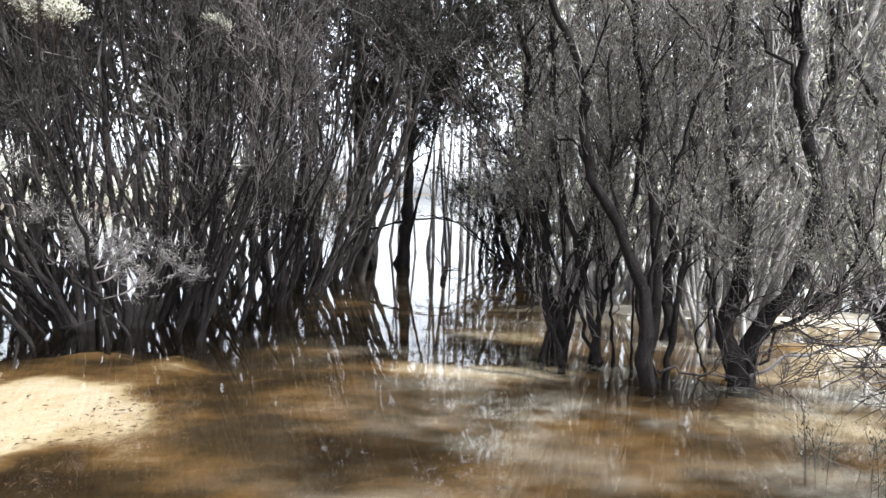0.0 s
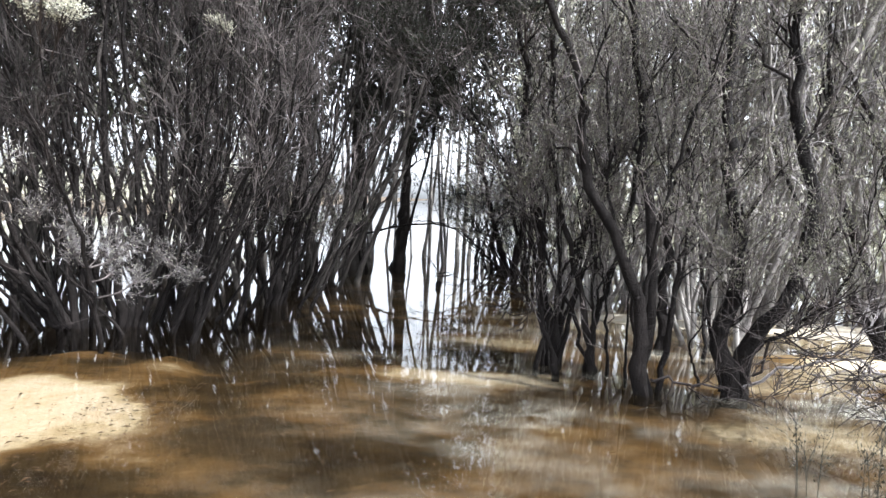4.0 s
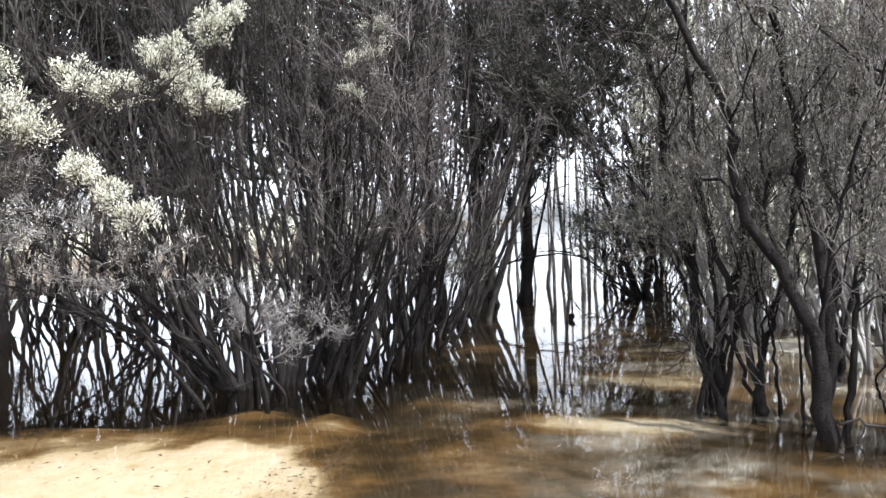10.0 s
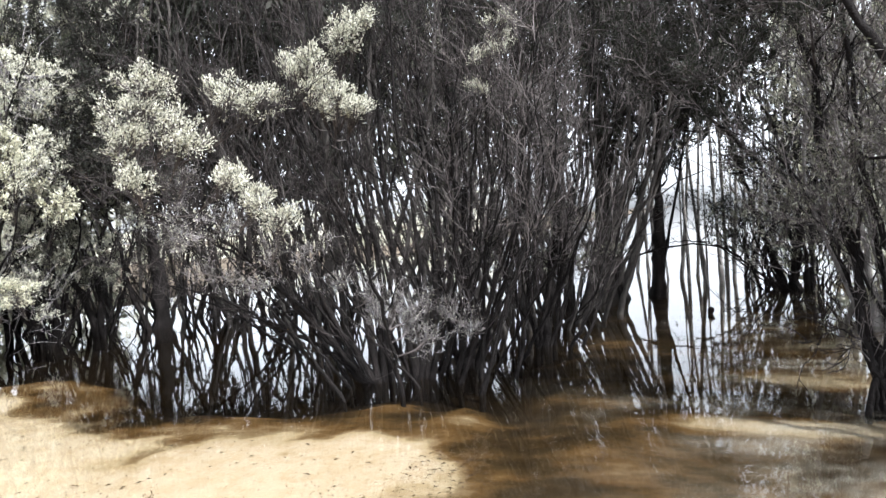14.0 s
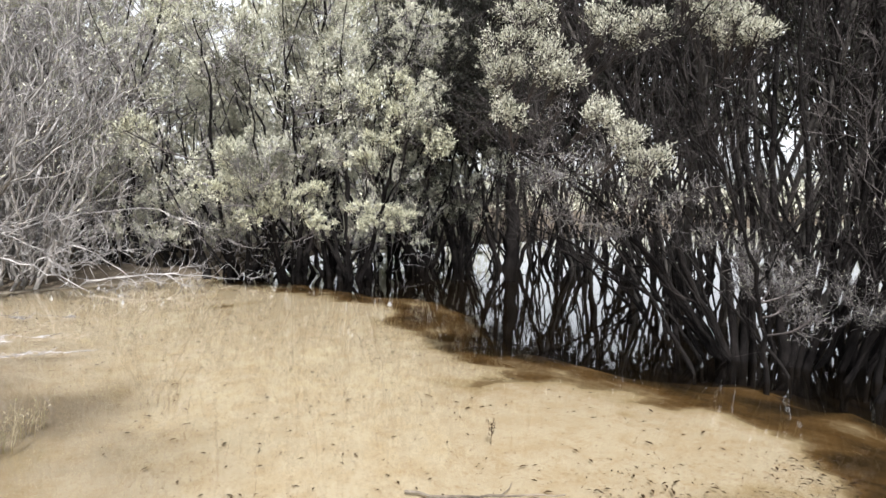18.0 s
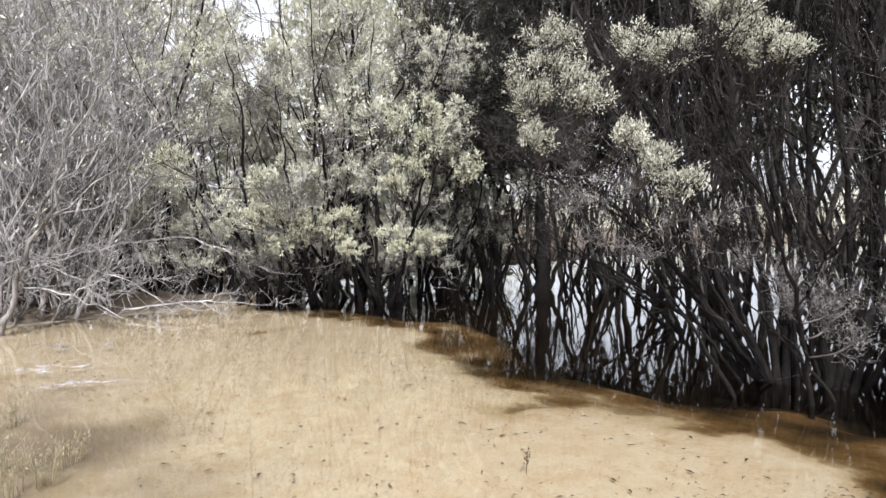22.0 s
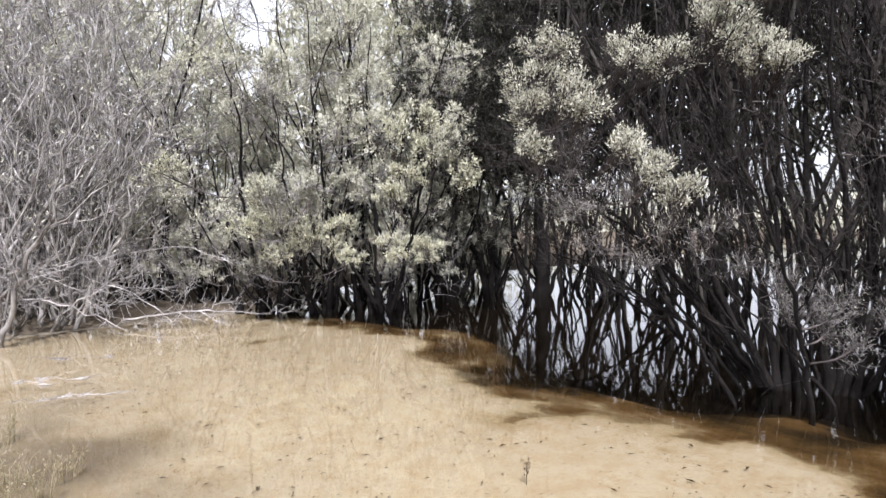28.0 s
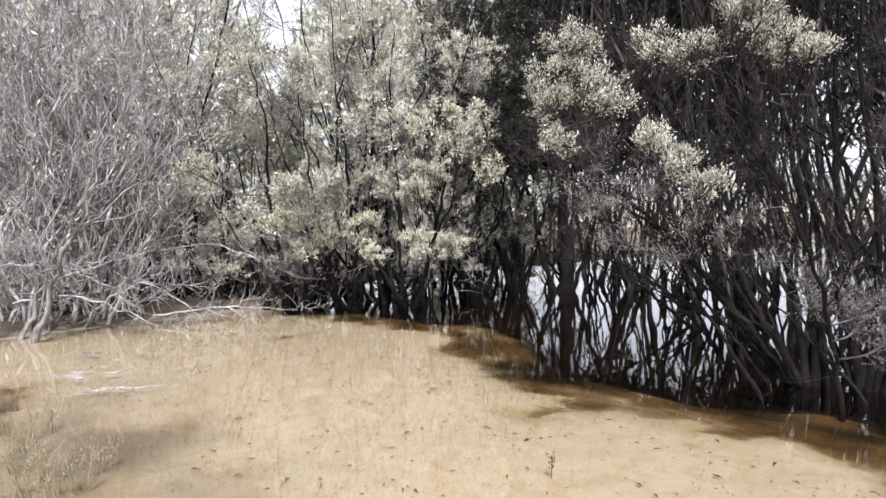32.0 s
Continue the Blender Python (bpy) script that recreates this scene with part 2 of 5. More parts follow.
def tubes(paths, radii, sides, rough=None):
    """Tubes along paths (n, k, 3) with radii (n, k): vertices and quads."""
    n, k, _ = paths.shape
    tan = np.gradient(paths, axis=1)
    tan /= np.linalg.norm(tan, axis=2, keepdims=True) + 1e-9
    ref = np.where(np.abs(tan[:, :1, 2:]) > 0.85, np.array([1.0, 0.2, 0]), np.array([0, 0.1, 1.0]))
    u = np.cross(tan, np.broadcast_to(ref, tan.shape))
    u /= np.linalg.norm(u, axis=2, keepdims=True) + 1e-9
    v = np.cross(tan, u)
    a = np.arange(sides) * 2 * np.pi / sides
    ring = u[:, :, None] * np.cos(a)[:, None] + v[:, :, None] * np.sin(a)[:, None]
    if rough is not None:
        ribs = 1 + rough.normal(size=(n, 1, sides)) * 0.12 + rough.normal(size=(n, k, sides)) * 0.11
        ring = ring * ribs[..., None]
    verts = (paths[:, :, None] + ring * radii[:, :, None, None]).reshape(-1, 3)
    i = np.arange(n * k * sides).reshape(n, k, sides)
    j = np.roll(i, -1, axis=2)
    quads = np.stack([i[:, :-1], j[:, :-1], j[:, 1:], i[:, 1:]], -1).reshape(-1, 4)
    return verts, quads


def spline(points, k):
    """k points along a smooth line through the control points."""
    p = np.asarray(points, float)
    s = np.r_[0, np.cumsum(np.linalg.norm(np.diff(p, axis=0), axis=1))]
    m = np.gradient(p, s, axis=0)
    q = np.linspace(0, s[-1], k)
    j = np.clip(np.searchsorted(s, q) - 1, 0, len(s) - 2)
    h = (s[j + 1] - s[j])[:, None]
    t = ((q - s[j]) / h[:, 0])[:, None]
    return (2 * t**3 - 3 * t**2 + 1) * p[j] + (t**3 - 2 * t**2 + t) * h * m[j] + (3 * t**2 - 2 * t**3) * p[j + 1] + (t**3 - t**2) * h * m[j + 1]


def unit(v):
    return v / (np.linalg.norm(v, axis=-1, keepdims=True) + 1e-9)


def sprout(rng, paths, radii, per, span, length, spread, k, lift=0.35, shrink=0.45, thin=None, wob=0.08):
    """Side shoots off each path: new paths and radii."""
    n, kk, _ = paths.shape
    who = np.repeat(np.arange(n), per)
    pos = rng.uniform(*span, len(who)) * (kk - 1)
    lo = np.clip(pos.astype(int), 0, kk - 2)
    f = (pos - lo)[:, None]
    start = paths[who, lo] * (1 - f) + paths[who, lo + 1] * f
    tan = unit(paths[who, lo + 1] - paths[who, lo])
    out = unit(np.cross(tan, rng.normal(size=tan.shape)))
    ang = rng.uniform(*spread, len(who))[:, None]
    d = unit(tan * np.cos(ang) + out * np.sin(ang) + np.array([0, 0, lift]) * rng.uniform(0.2, 1, (len(who), 1)))
    ln = rng.uniform(*length, len(who))
    steps = np.linspace(0, 1, k)
    bend = rng.normal(size=d.shape) * 0.25 + np.array([0, 0, 0.15])
    p = start[:, None] + (d[:, None] * steps[None, :, None] + bend[:, None] * (steps**2)[None, :, None]) * ln[:, None, None]
    if k > 2:
        p[:, 1:-1] += rng.normal(size=(len(who), k - 2, 3)) * wob * ln[:, None, None] * 0.6
    r0 = radii[who, lo] * shrink if thin is None else np.full(len(who), thin)
    r = r0[:, None] * np.linspace(1, 0.45, k)
    return p, r


def leaves_on(rng, paths, per, size, spread=0.02):
    """Small pointed leaves along twigs, each a folded diamond of two triangles joined at the midrib."""
    n, k, _ = paths.shape
    who = np.repeat(np.arange(n), per)
    f = rng.uniform(0.15, 1.05, len(who))[:, None]
    p = paths[who, 0] * (1 - f) + paths[who, -1] * f + rng.normal(size=(len(who), 3)) * spread
    tan = unit(paths[who, -1] - paths[who, 0])
    d = unit(tan * 0.9 + rng.normal(size=p.shape) * 0.5 + np.array([0, 0, 0.3]))
    side = unit(np.cross(d, rng.normal(size=d.shape) + np.array([0, 0, 0.9])))
    ln = size * rng.uniform(0.6, 1.3, (len(who), 1))
    w = ln * 0.16
    drop = np.cross(d, side) * w * 0.35
    v = np.stack([p, p + d * ln * 0.5 + side * w + drop, p + d * ln, p + d * ln * 0.5 - side * w + drop], 1).reshape(-1, 3)
    i = np.arange(len(who))[:, None] * 4
    return v, np.concatenate([i + [0, 1, 2, 3]], 0)


def stack(pieces):
    vs, fs, off = [], [], 0
    for v, f in pieces:
        vs.append(v)
        fs.append(f + off)
        off += len(v)
    return np.concatenate(vs), np.concatenate(fs)


def grow(seed, stems, label, group="", bark_mat=None, twig_mat=None, leaf=None, leaf_amount=1.0, leaf_size=0.035, fine=1.0, twig_r=0.0035, clumps=(), clump_leaf=None, crown_leaf=None, branch=(0.4, 1.1), low=0.3, origin=None, extra=0, slim=0.72, crook=1.1, clump_rad=(0.2, 0.34), tuft=(9, 6, 5), clump_n=(20, 7, 10), crown=0, crown_span=(0.3, 1.0), clump_size=0.025, sprays=(), scatter=0.16, bent=False, lean_out=0.5, stout=(0.010, 0.024), knit=0.5, shoots=10):
    """A many-stemmed swamp tree. stems: (radius, control points); the first point stands on the water."""
    rng = np.random.default_rng(seed)
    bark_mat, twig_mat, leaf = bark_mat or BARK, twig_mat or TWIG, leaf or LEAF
    if origin is None:
        origin = np.mean([pts[0] for _, pts in stems], axis=0)
    origin = np.array(origin, float)
    root = new("tree")
    root.location = origin
    tagged(root, label=label, category="tree", group=group)
    allp, allr = [], []
    K = 28
    stems = [(r * slim, [tuple(q) for q in pts]) for r, pts in stems]
    for j in range(extra):
        r, pts = stems[rng.integers(len(stems) if j == 0 else min(len(stems), 7))]
        p = np.array(pts, float)
        f = np.linspace(0, 1, len(p))[:, None]
        p = p + rng.normal(size=3) * np.array([scatter, scatter, 0]) + rng.normal(size=3) * np.array([lean_out, lean_out, 0.15]) * f + rng.normal(size=p.shape) * 0.07 * f
        p[0, 2] = 0
        n = max(3, int(round(len(p) * rng.uniform(0.6, 1))))
        stems.append((rng.uniform(*stout), [tuple(q) for q in p[:n]]))
    for r, pts in stems:
        p = spline(pts, K) - origin
        ln = np.linalg.norm(p[-1] - p[0])
        wob = np.cumsum(rng.normal(size=(K, 3)) * 0.012 * crook * ln / 4, axis=0)
        wob[0] = 0
        p = p + wob * np.array([1, 1, 0.3])
        p[1:] += rng.normal(size=(K - 1, 3)) * (0.25 * r + 0.004) * crook
        t = np.linspace(0, 1, K)
        rad = r * (1 - 0.82 * t) * (1 + 0.25 * np.exp(-t * 14)) * (1 + rng.normal(size=K) * (0.05 if r > 0.08 else 0.1))
        foot = p[0] - unit(p[1] - p[0]) * 0.1 - np.array([0, 0, 0.65])
        pp, rr = np.vstack([foot, p])[None], np.r_[rad[0] * 1.15, rad][None]
        part_of("stem", *tubes(pp, rr, 10 if r > 0.05 else 6, rng), bark_mat, root, smooth=True)
        allp.append(p)
        allr.append(rad)
    P, R = np.array(allp), np.array(allr)
    m = lambda v: max(1, int(round(v * fine)))
    main = max(1, len(P) - extra * 2 // 3)
    b1, r1 = sprout(rng, P[:main], np.minimum(R[:main], 0.05), m(9), (low, 1.0), branch, (0.3, 0.8), 6, 0.35, knit)
    b2, r2 = sprout(rng, b1, r1, m(5), (0.25, 1.0), (0.22, 0.55), (0.3, 1.0), 4, 0.3, 0.55, wob=0.16)
    r2 = np.maximum(r2, twig_r)
    s2, q2 = sprout(rng, P, R, m(shoots), (low * 0.6, 1.0), (0.2, 0.55), (0.5, 1.2), 4, 0.2, thin=twig_r * 1.3)
    b3, r3 = sprout(rng, b2, r2, m(5), (0.2, 1.0), (0.07, 0.2) if bent else (0.1, 0.3), (0.3, 1.1), 3 if bent else 2, 0.2, thin=twig_r * (0.85 if bent else 1), wob=0.3)
    b4, r4 = sprout(rng, s2, q2, m(2), (0.3, 1.0), (0.08, 0.22), (0.3, 1.0), 2, 0.2, thin=twig_r * 0.9)
    part_of("branchwork", *tubes(b1, r1, 4), bark_mat, root, kind="stuff")
    part_of("twiggery", *stack([tubes(b2, r2, 3)]), twig_mat, root, kind="stuff")
    part_of("brushwood", *stack([tubes(b3, r3, 3), tubes(s2, q2, 3), tubes(b4, r4, 3)]), twig_mat, root, kind="stuff")
    if leaf_amount > 0:
        hosts = b3[b3[:, -1, 2] > 0.9]
        keep = hosts[rng.random(len(hosts)) < min(1, leaf_amount)]
        per = max(1, int(round(5 * max(1, leaf_amount))))
        if len(keep):
            part_of("foliage", *leaves_on(rng, keep, per, leaf_size), leaf, root, kind="stuff")
    def limb_to(c, rad):
        d = np.linalg.norm(P - c, axis=2) + np.abs(P[:, :, 2] - (c[2] - rad)) * 0.5
        si, ki = np.unravel_index(np.argmin(d), d.shape)
        a = P[si, ki]
        limb = spline([a, a * 0.45 + c * 0.55 + np.array([0, 0, -0.12 * np.linalg.norm(c - a)]), c], 7)[None]
        return limb, np.linspace(min(0.03, R[si, ki] * 0.6), 0.007, 7)[None]

    def bough_to(c, rad, n1, n2, nl, size, loose):
        """A limb that ends in an uneven head of leafy tufts, each on its own twig."""
        limb, lr = limb_to(c, rad)
        way = unit(rng.normal(size=(n1, 3)) + np.array([0, 0, 0.35]))
        heads = c + way * np.array([1.0, 1.0, 0.72]) * rad * rng.uniform(0.25, 1.0, (n1, 1))
        f = rng.uniform(0.55, 1.0, n1) * 6
        lo = np.minimum(f.astype(int), 5)
        foot = limb[0, lo] + (limb[0, lo + 1] - limb[0, lo]) * (f - lo)[:, None]
        t = np.linspace(0, 1, 4)[None, :, None]
        c1 = foot[:, None] * (1 - t) + heads[:, None] * t + np.array([0, 0, -0.1]) * rad * (t - t * t) * 4
        cr1 = np.full((n1, 1), 0.0045) * np.linspace(1, 0.6, 4)
        who = np.repeat(np.arange(n1), n2)
        size_of = rng.uniform(0.26, 0.5, n1)[who] * rad
        shoot = unit(way[who] * 0.7 + np.array([0, 0, 0.55]) + rng.normal(size=(len(who), 3)) * 0.55)
        base = heads[who] - (heads - foot)[who] * rng.uniform(0, 0.22, (len(who), 1))
        c2 = np.stack([base, base + shoot * (size_of * rng.uniform(0.5, 1.0, len(who)))[:, None]], 1)
        cr2 = np.full((len(who), 2), 0.0024)
        return [tubes(limb, lr, 4), tubes(c1, cr1, 3)], tubes(c2, cr2, 3), leaves_on(rng, c2, nl, size, loose)

    def bare_bough(c, rad, n1, n2, nl, size):
        limb, lr = limb_to(c, rad)
        lr = np.minimum(lr, 0.009)
        c1, cr1 = sprout(rng, limb, lr, n1, (0.45, 1.0), (rad * 0.4, rad * 1.2), (0.3, 1.4), 5, 0.2, thin=0.0032, wob=0.25)
        c2, cr2 = sprout(rng, c1, cr1, n2, (0.25, 1.0), (rad * 0.15, rad * 0.4), (0.3, 1.2), 3, 0.2, thin=0.002, wob=0.35)
        return [tubes(limb, lr, 4), tubes(c1, cr1, 3)], tubes(c2, cr2, 3), leaves_on(rng, c2, nl, size, 0.015)

    for cx, cy, cz, rad in clumps:
        wood, tips, lf = bough_to(np.array([cx, cy, cz]) - origin, rad * 1.75, *clump_n, clump_size, 0.016)
        bough = part_of("bough", *stack(wood + [tips]), TWIG_MID, root)
        part_of("leafage", *lf, clump_leaf or LEAF_PALE, bough, kind="stuff")
    for cx, cy, cz, rad in sprays:
        wood, tips, lf = bare_bough(np.array([cx, cy, cz]) - origin, rad * 1.2, 22, 7, 1, clump_size * 0.6)
        bough = part_of("bough", *stack(wood), TWIG_MID, root, "spray of bare silvery twigs")
        part_of("twiggery", *tips, TWIG_PALE, bough, kind="stuff")
        part_of("leafage", *lf, clump_leaf or LEAF_PALE, bough, kind="stuff")
    wood_bits, leaf_bits = [], []
    top = P[:, :, 2].max()
    for j in range(crown):
        tip = b1[rng.integers(len(b1)), -1] + rng.normal(size=3) * 0.12
        if crown_span[0] * top < tip[2] < crown_span[1] * top:
            wood, _, lf = bough_to(tip, rng.uniform(*clump_rad), *tuft, leaf_size, 0.02)
            wood_bits += wood
            leaf_bits.append(lf)
    if leaf_bits:
        part_of("boughwork", *stack(wood_bits), twig_mat, root, kind="stuff")
        part_of("crown", *stack(leaf_bits), crown_leaf or leaf, root, kind="stuff")
    return root


# ---- the ground and the water ----
def smooth(a, b, v):
    t = np.clip((v - a) / (b - a), 0, 1)
    return t * t * (3 - 2 * t)


def axis_steps(lo, hi, step, far):
    inner = np.arange(lo, hi + 1e-6, step)
    out = [step * 2]
    while out[-1] < far:
        out.append(out[-1] * 1.6)
    out = np.array(out)
    return np.r_[(lo - out)[::-1], inner, hi + out]


def bed():
    xs, ys = axis_steps(-17, 9, 0.15, 2500), axis_steps(-4, 17, 0.15, 2500)
    X, Y = np.meshgrid(xs, ys)
    wave = 0.35 * np.sin(X * 1.7 + Y * 0.6) + 0.25 * np.sin(Y * 2.3 - X * 0.9 + 1) + 0.2 * np.sin(X * 4.1 + 2) * np.sin(Y * 3.3)
    ragged = np.zeros_like(X)
    rng = np.random.default_rng(31)
    for j in range(16):
        f, a = 2.2 * 1.17**j, rng.uniform(0, 2 * np.pi)
        ragged += 0.9**j * np.sin(f * (X * np.cos(a) + Y * np.sin(a)) + rng.uniform(0, 6.28))
    ragged *= 0.14
    # the sand bank: its outer edge as a line y(x)
    edge = np.interp(X, [-14, -11.5, -9.7, -8.0, -7.2, -5.7, -4.4, -3.6, -2.9, -2.1, -1.72, -1.2, -0.4], [3.9, 4.7, 5.4, 5.8, 5.4, 4.52, 4.4, 4.9, 5.12, 5.1, 4.42, 3.0, 1.1])
    slope = np.gradient(edge, xs, axis=1)
    off = (Y - edge) / np.sqrt(1 + slope**2) + 0.2 * wave + ragged
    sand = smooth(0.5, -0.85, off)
    # a shadow over the near bank, painted into the bed's masks
    painted_shade = np.exp(-(((X + 5.75 - 0.3 * wave) / 1.8) ** 2 + ((Y - 0.85 - 0.6 * ragged) / 0.8) ** 2)) * np.clip(0.85 + 1.4 * ragged + 0.3 * wave, 0, 1)
    sand *= 1 - 0.3 * painted_shade
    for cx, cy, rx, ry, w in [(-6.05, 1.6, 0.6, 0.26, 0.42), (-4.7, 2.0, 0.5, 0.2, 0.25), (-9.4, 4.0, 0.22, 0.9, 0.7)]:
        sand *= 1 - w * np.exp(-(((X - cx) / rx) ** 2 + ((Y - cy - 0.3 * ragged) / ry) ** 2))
    sand = np.maximum(sand, 0.16 * smooth(1.2, 0.2, off))
    # on its channel side the sand of the bank fades out to brown
    sand *= smooth(-1.0, 0.7, Y - np.interp(X, [-3.4, -2.5, -1.95, -1.65], [0.5, 2.5, 3.35, 3.9]) + 0.2 * wave + 1.5 * ragged)
    sand = np.clip(sand, 0, 1)
    bank = sand
    sand = np.maximum(sand, (0.06 + 0.12 * wave) * smooth(-2.2, -0.6, X))
    for cx, cy, rx, ry, w in [(3.3, 8.5, 1.9, 0.9, 1.0), (5.7, 8.2, 2.1, 1.0, 1.0), (2.9, 4.5, 1.1, 0.5, 0.55), (3.6, 5.8, 0.9, 0.4, 0.6), (4.6, 6.3, 1.0, 0.5, 0.7), (0.48, 5.62, 0.95, 0.2, 1.0), (0.8, 7.1, 1.0, 0.35, 0.6), (1.5, 4.25, 1.1, 0.4, 0.3), (1.3, 8.6, 0.7, 0.2, 0.6), (0.4, 7.4, 1.2, 0.2, 0.2), (-1.0, 6.2, 1.0, 0.16, 0.2), (2.2, 3.6, 0.9, 0.3, 0.2), (1.0, 10.0, 1.4, 0.25, 0.3)]:
        sand = np.maximum(sand, 0.8 * w * np.exp(-(((X - cx) / rx) ** 2 + ((Y - cy) / ry) ** 2)))
    # a strip along the channel beside the bank, darkened for the dark reflections on the water
    sand -= 0.04 * np.exp(-(((X + 1.1) / 1.2) ** 2)) * smooth(2.5, 4.0, Y) * (1 - bank)
    # the bed drops beyond the bank and along the channel's edge; tree shade and reflections are put into its colour as
    # black
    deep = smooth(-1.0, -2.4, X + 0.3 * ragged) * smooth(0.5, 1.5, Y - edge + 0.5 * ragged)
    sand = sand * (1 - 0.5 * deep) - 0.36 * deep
    Z = -0.075 - 0.2 * deep + 0.02 * bank + 0.008 * wave
    for cx, cy, rx, ry in [(3.4, 8.6, 1.5, 0.7), (5.8, 8.3, 1.7, 0.8), (4.4, 6.6, 1.1, 0.4)]:
        Z += 0.12 * np.exp(-(((X - cx) / rx) ** 2 + ((Y - cy) / ry) ** 2)) * (1 + 0.5 * ragged)
    # the near bank that the camera stands on, and the bank with the bare thicket
    near = np.interp(X, [-9, -6.6, -4.6, -2.0, 1.0, 2.6, 5.0], [-1.5, -0.15, -0.2, 0.6, 1.2, 2.2, 2.6])
    rise = smooth(0.5, -0.6, Y - near + 0.12 * wave)
    west = smooth(0.5, -0.9, X + np.interp(Y, [-3, 1, 2.5, 4.5, 6, 9], [10.6, 11.9, 12.0, 12.0, 12.6, 15]) + 0.15 * wave)
    land = np.maximum(rise, west)
    Z = Z * (1 - land) + land * (0.14 + 0.05 * wave)
    n, mm = X.shape
    i = np.arange(n * mm).reshape(n, mm)
    quads = np.stack([i[:-1, :-1], i[:-1, 1:], i[1:, 1:], i[1:, :-1]], -1).reshape(-1, 4)
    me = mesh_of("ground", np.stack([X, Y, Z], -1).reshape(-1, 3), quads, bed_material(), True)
    # the land mask also holds the shadow painted at the near bank
    for key, val in (("sand", sand), ("land", np.maximum(smooth(0.12, 0.42, land), 0.8 * painted_shade))):
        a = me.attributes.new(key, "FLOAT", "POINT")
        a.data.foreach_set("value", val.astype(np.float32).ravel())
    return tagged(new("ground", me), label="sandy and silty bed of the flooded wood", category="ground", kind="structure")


bed()
e = 2400.0
tagged(new("water", mesh_of("water", [(-e, -e, 0), (e, -e, 0), (e, e, 0), (-e, e, 0)], [(0, 1, 2, 3)], water_material())), label="still tea-brown flood water mirroring the trees", category="water", kind="structure")

def wild(seed, count, height, lean, radius, spread=0.35, stray=0.09):
    """Stems of a self-grown clump round the origin."""
    rng = np.random.default_rng(seed)
    stems = []
    for j in range(count):
        az = 2 * np.pi * (j + rng.uniform(-0.3, 0.3)) / count
        out = np.array([np.cos(az), np.sin(az), 0])
        tip = radians(rng.uniform(*lean))
        h = height * rng.uniform(0.75, 1.1)
        b = out * spread * rng.uniform(0.2, 1)
        pts = [b]
        for f in (0.25, 0.5, 0.75, 1.0):
            reach = h * math.tan(tip) * f ** 0.8
            pts.append(b + out * reach + np.array([*(rng.normal(size=2) * stray * h / 4), h * f]))
        stems.append((radius * rng.uniform(0.5, 1.2), [tuple(p) for p in pts]))
    return stems


def wild_at(seed, x, y, *rest):
    return [(r, [(px + x, py + y, pz) for px, py, pz in pts]) for r, pts in wild(seed, *rest)]


# ---- the trees that stand nearest, limb by limb ----
TREE_A = [
    (0.095, [(1.93, 5.09, 0.00), (1.92, 5.10, 0.55), (1.73, 5.18, 1.08), (1.41, 5.29, 1.70), (1.31, 5.34, 2.38), (1.04, 5.42, 3.01), (0.89, 5.48, 3.73), (0.80, 5.53, 4.97)]),
    (0.09, [(1.97, 5.16, 0.00), (1.98, 5.19, 0.72), (2.00, 5.25, 1.31), (1.96, 5.35, 1.90), (1.95, 5.45, 2.69), (1.97, 5.56, 3.66), (2.01, 5.67, 5.18)]),
    (0.035, [(1.95, 5.20, 0.00), (1.99, 5.17, 0.91), (2.08, 5.10, 1.58), (2.18, 5.02, 2.18), (2.31, 4.91, 2.79), (2.32, 4.85, 3.40)]),
    (0.035, [(1.96, 5.29, 0.00), (1.85, 5.36, 0.79), (1.70, 5.47, 1.58), (1.62, 5.58, 2.33), (1.55, 5.70, 3.15), (1.47, 5.83, 3.85)]),
]
TREE_B = [
    (0.07, [(1.40, 6.01, 0.00), (1.29, 6.05, 0.46), (1.21, 6.09, 1.04), (1.10, 6.14, 1.62), (1.05, 6.20, 2.35), (0.94, 6.26, 3.19), (0.78, 6.33, 4.03), (0.63, 6.41, 5.37)]),
    (0.04, [(1.45, 6.06, 0.00), (1.48, 6.09, 0.57), (1.65, 6.12, 1.11), (1.81, 6.16, 1.75), (1.89, 6.24, 2.54), (1.96, 6.33, 3.66), (1.96, 6.46, 5.34)]),
    (0.03, [(1.38, 6.14, 0.00), (1.21, 6.14, 0.77), (1.03, 6.12, 1.30), (0.74, 6.08, 1.87), (0.35, 6.03, 2.46), (0.08, 5.94, 2.98)]),
    (0.03, [(1.42, 6.06, 0.00), (1.42, 6.08, 0.78), (1.39, 6.12, 1.47), (1.29, 6.18, 2.15), (1.29, 6.23, 2.99), (1.32, 6.28, 3.72)]),
]
TREE_B2 = [
    (0.04, [(1.68, 5.76, 0.00), (1.61, 5.79, 0.41), (1.47, 5.84, 0.86), (1.31, 5.90, 1.31), (1.18, 5.95, 1.97), (1.11, 5.99, 2.73), (1.10, 6.03, 3.53), (1.09, 6.08, 5.09)]),
    (0.04, [(1.71, 5.80, 0.00), (1.74, 5.83, 0.51), (1.87, 5.86, 1.03), (2.01, 5.91, 1.59), (2.10, 5.99, 2.26), (2.22, 6.07, 3.18)]),
    (0.025, [(1.67, 5.80, 0.00), (1.68, 5.80, 0.62), (1.66, 5.80, 1.23), (1.57, 5.82, 1.83), (1.49, 5.84, 2.61)]),
]
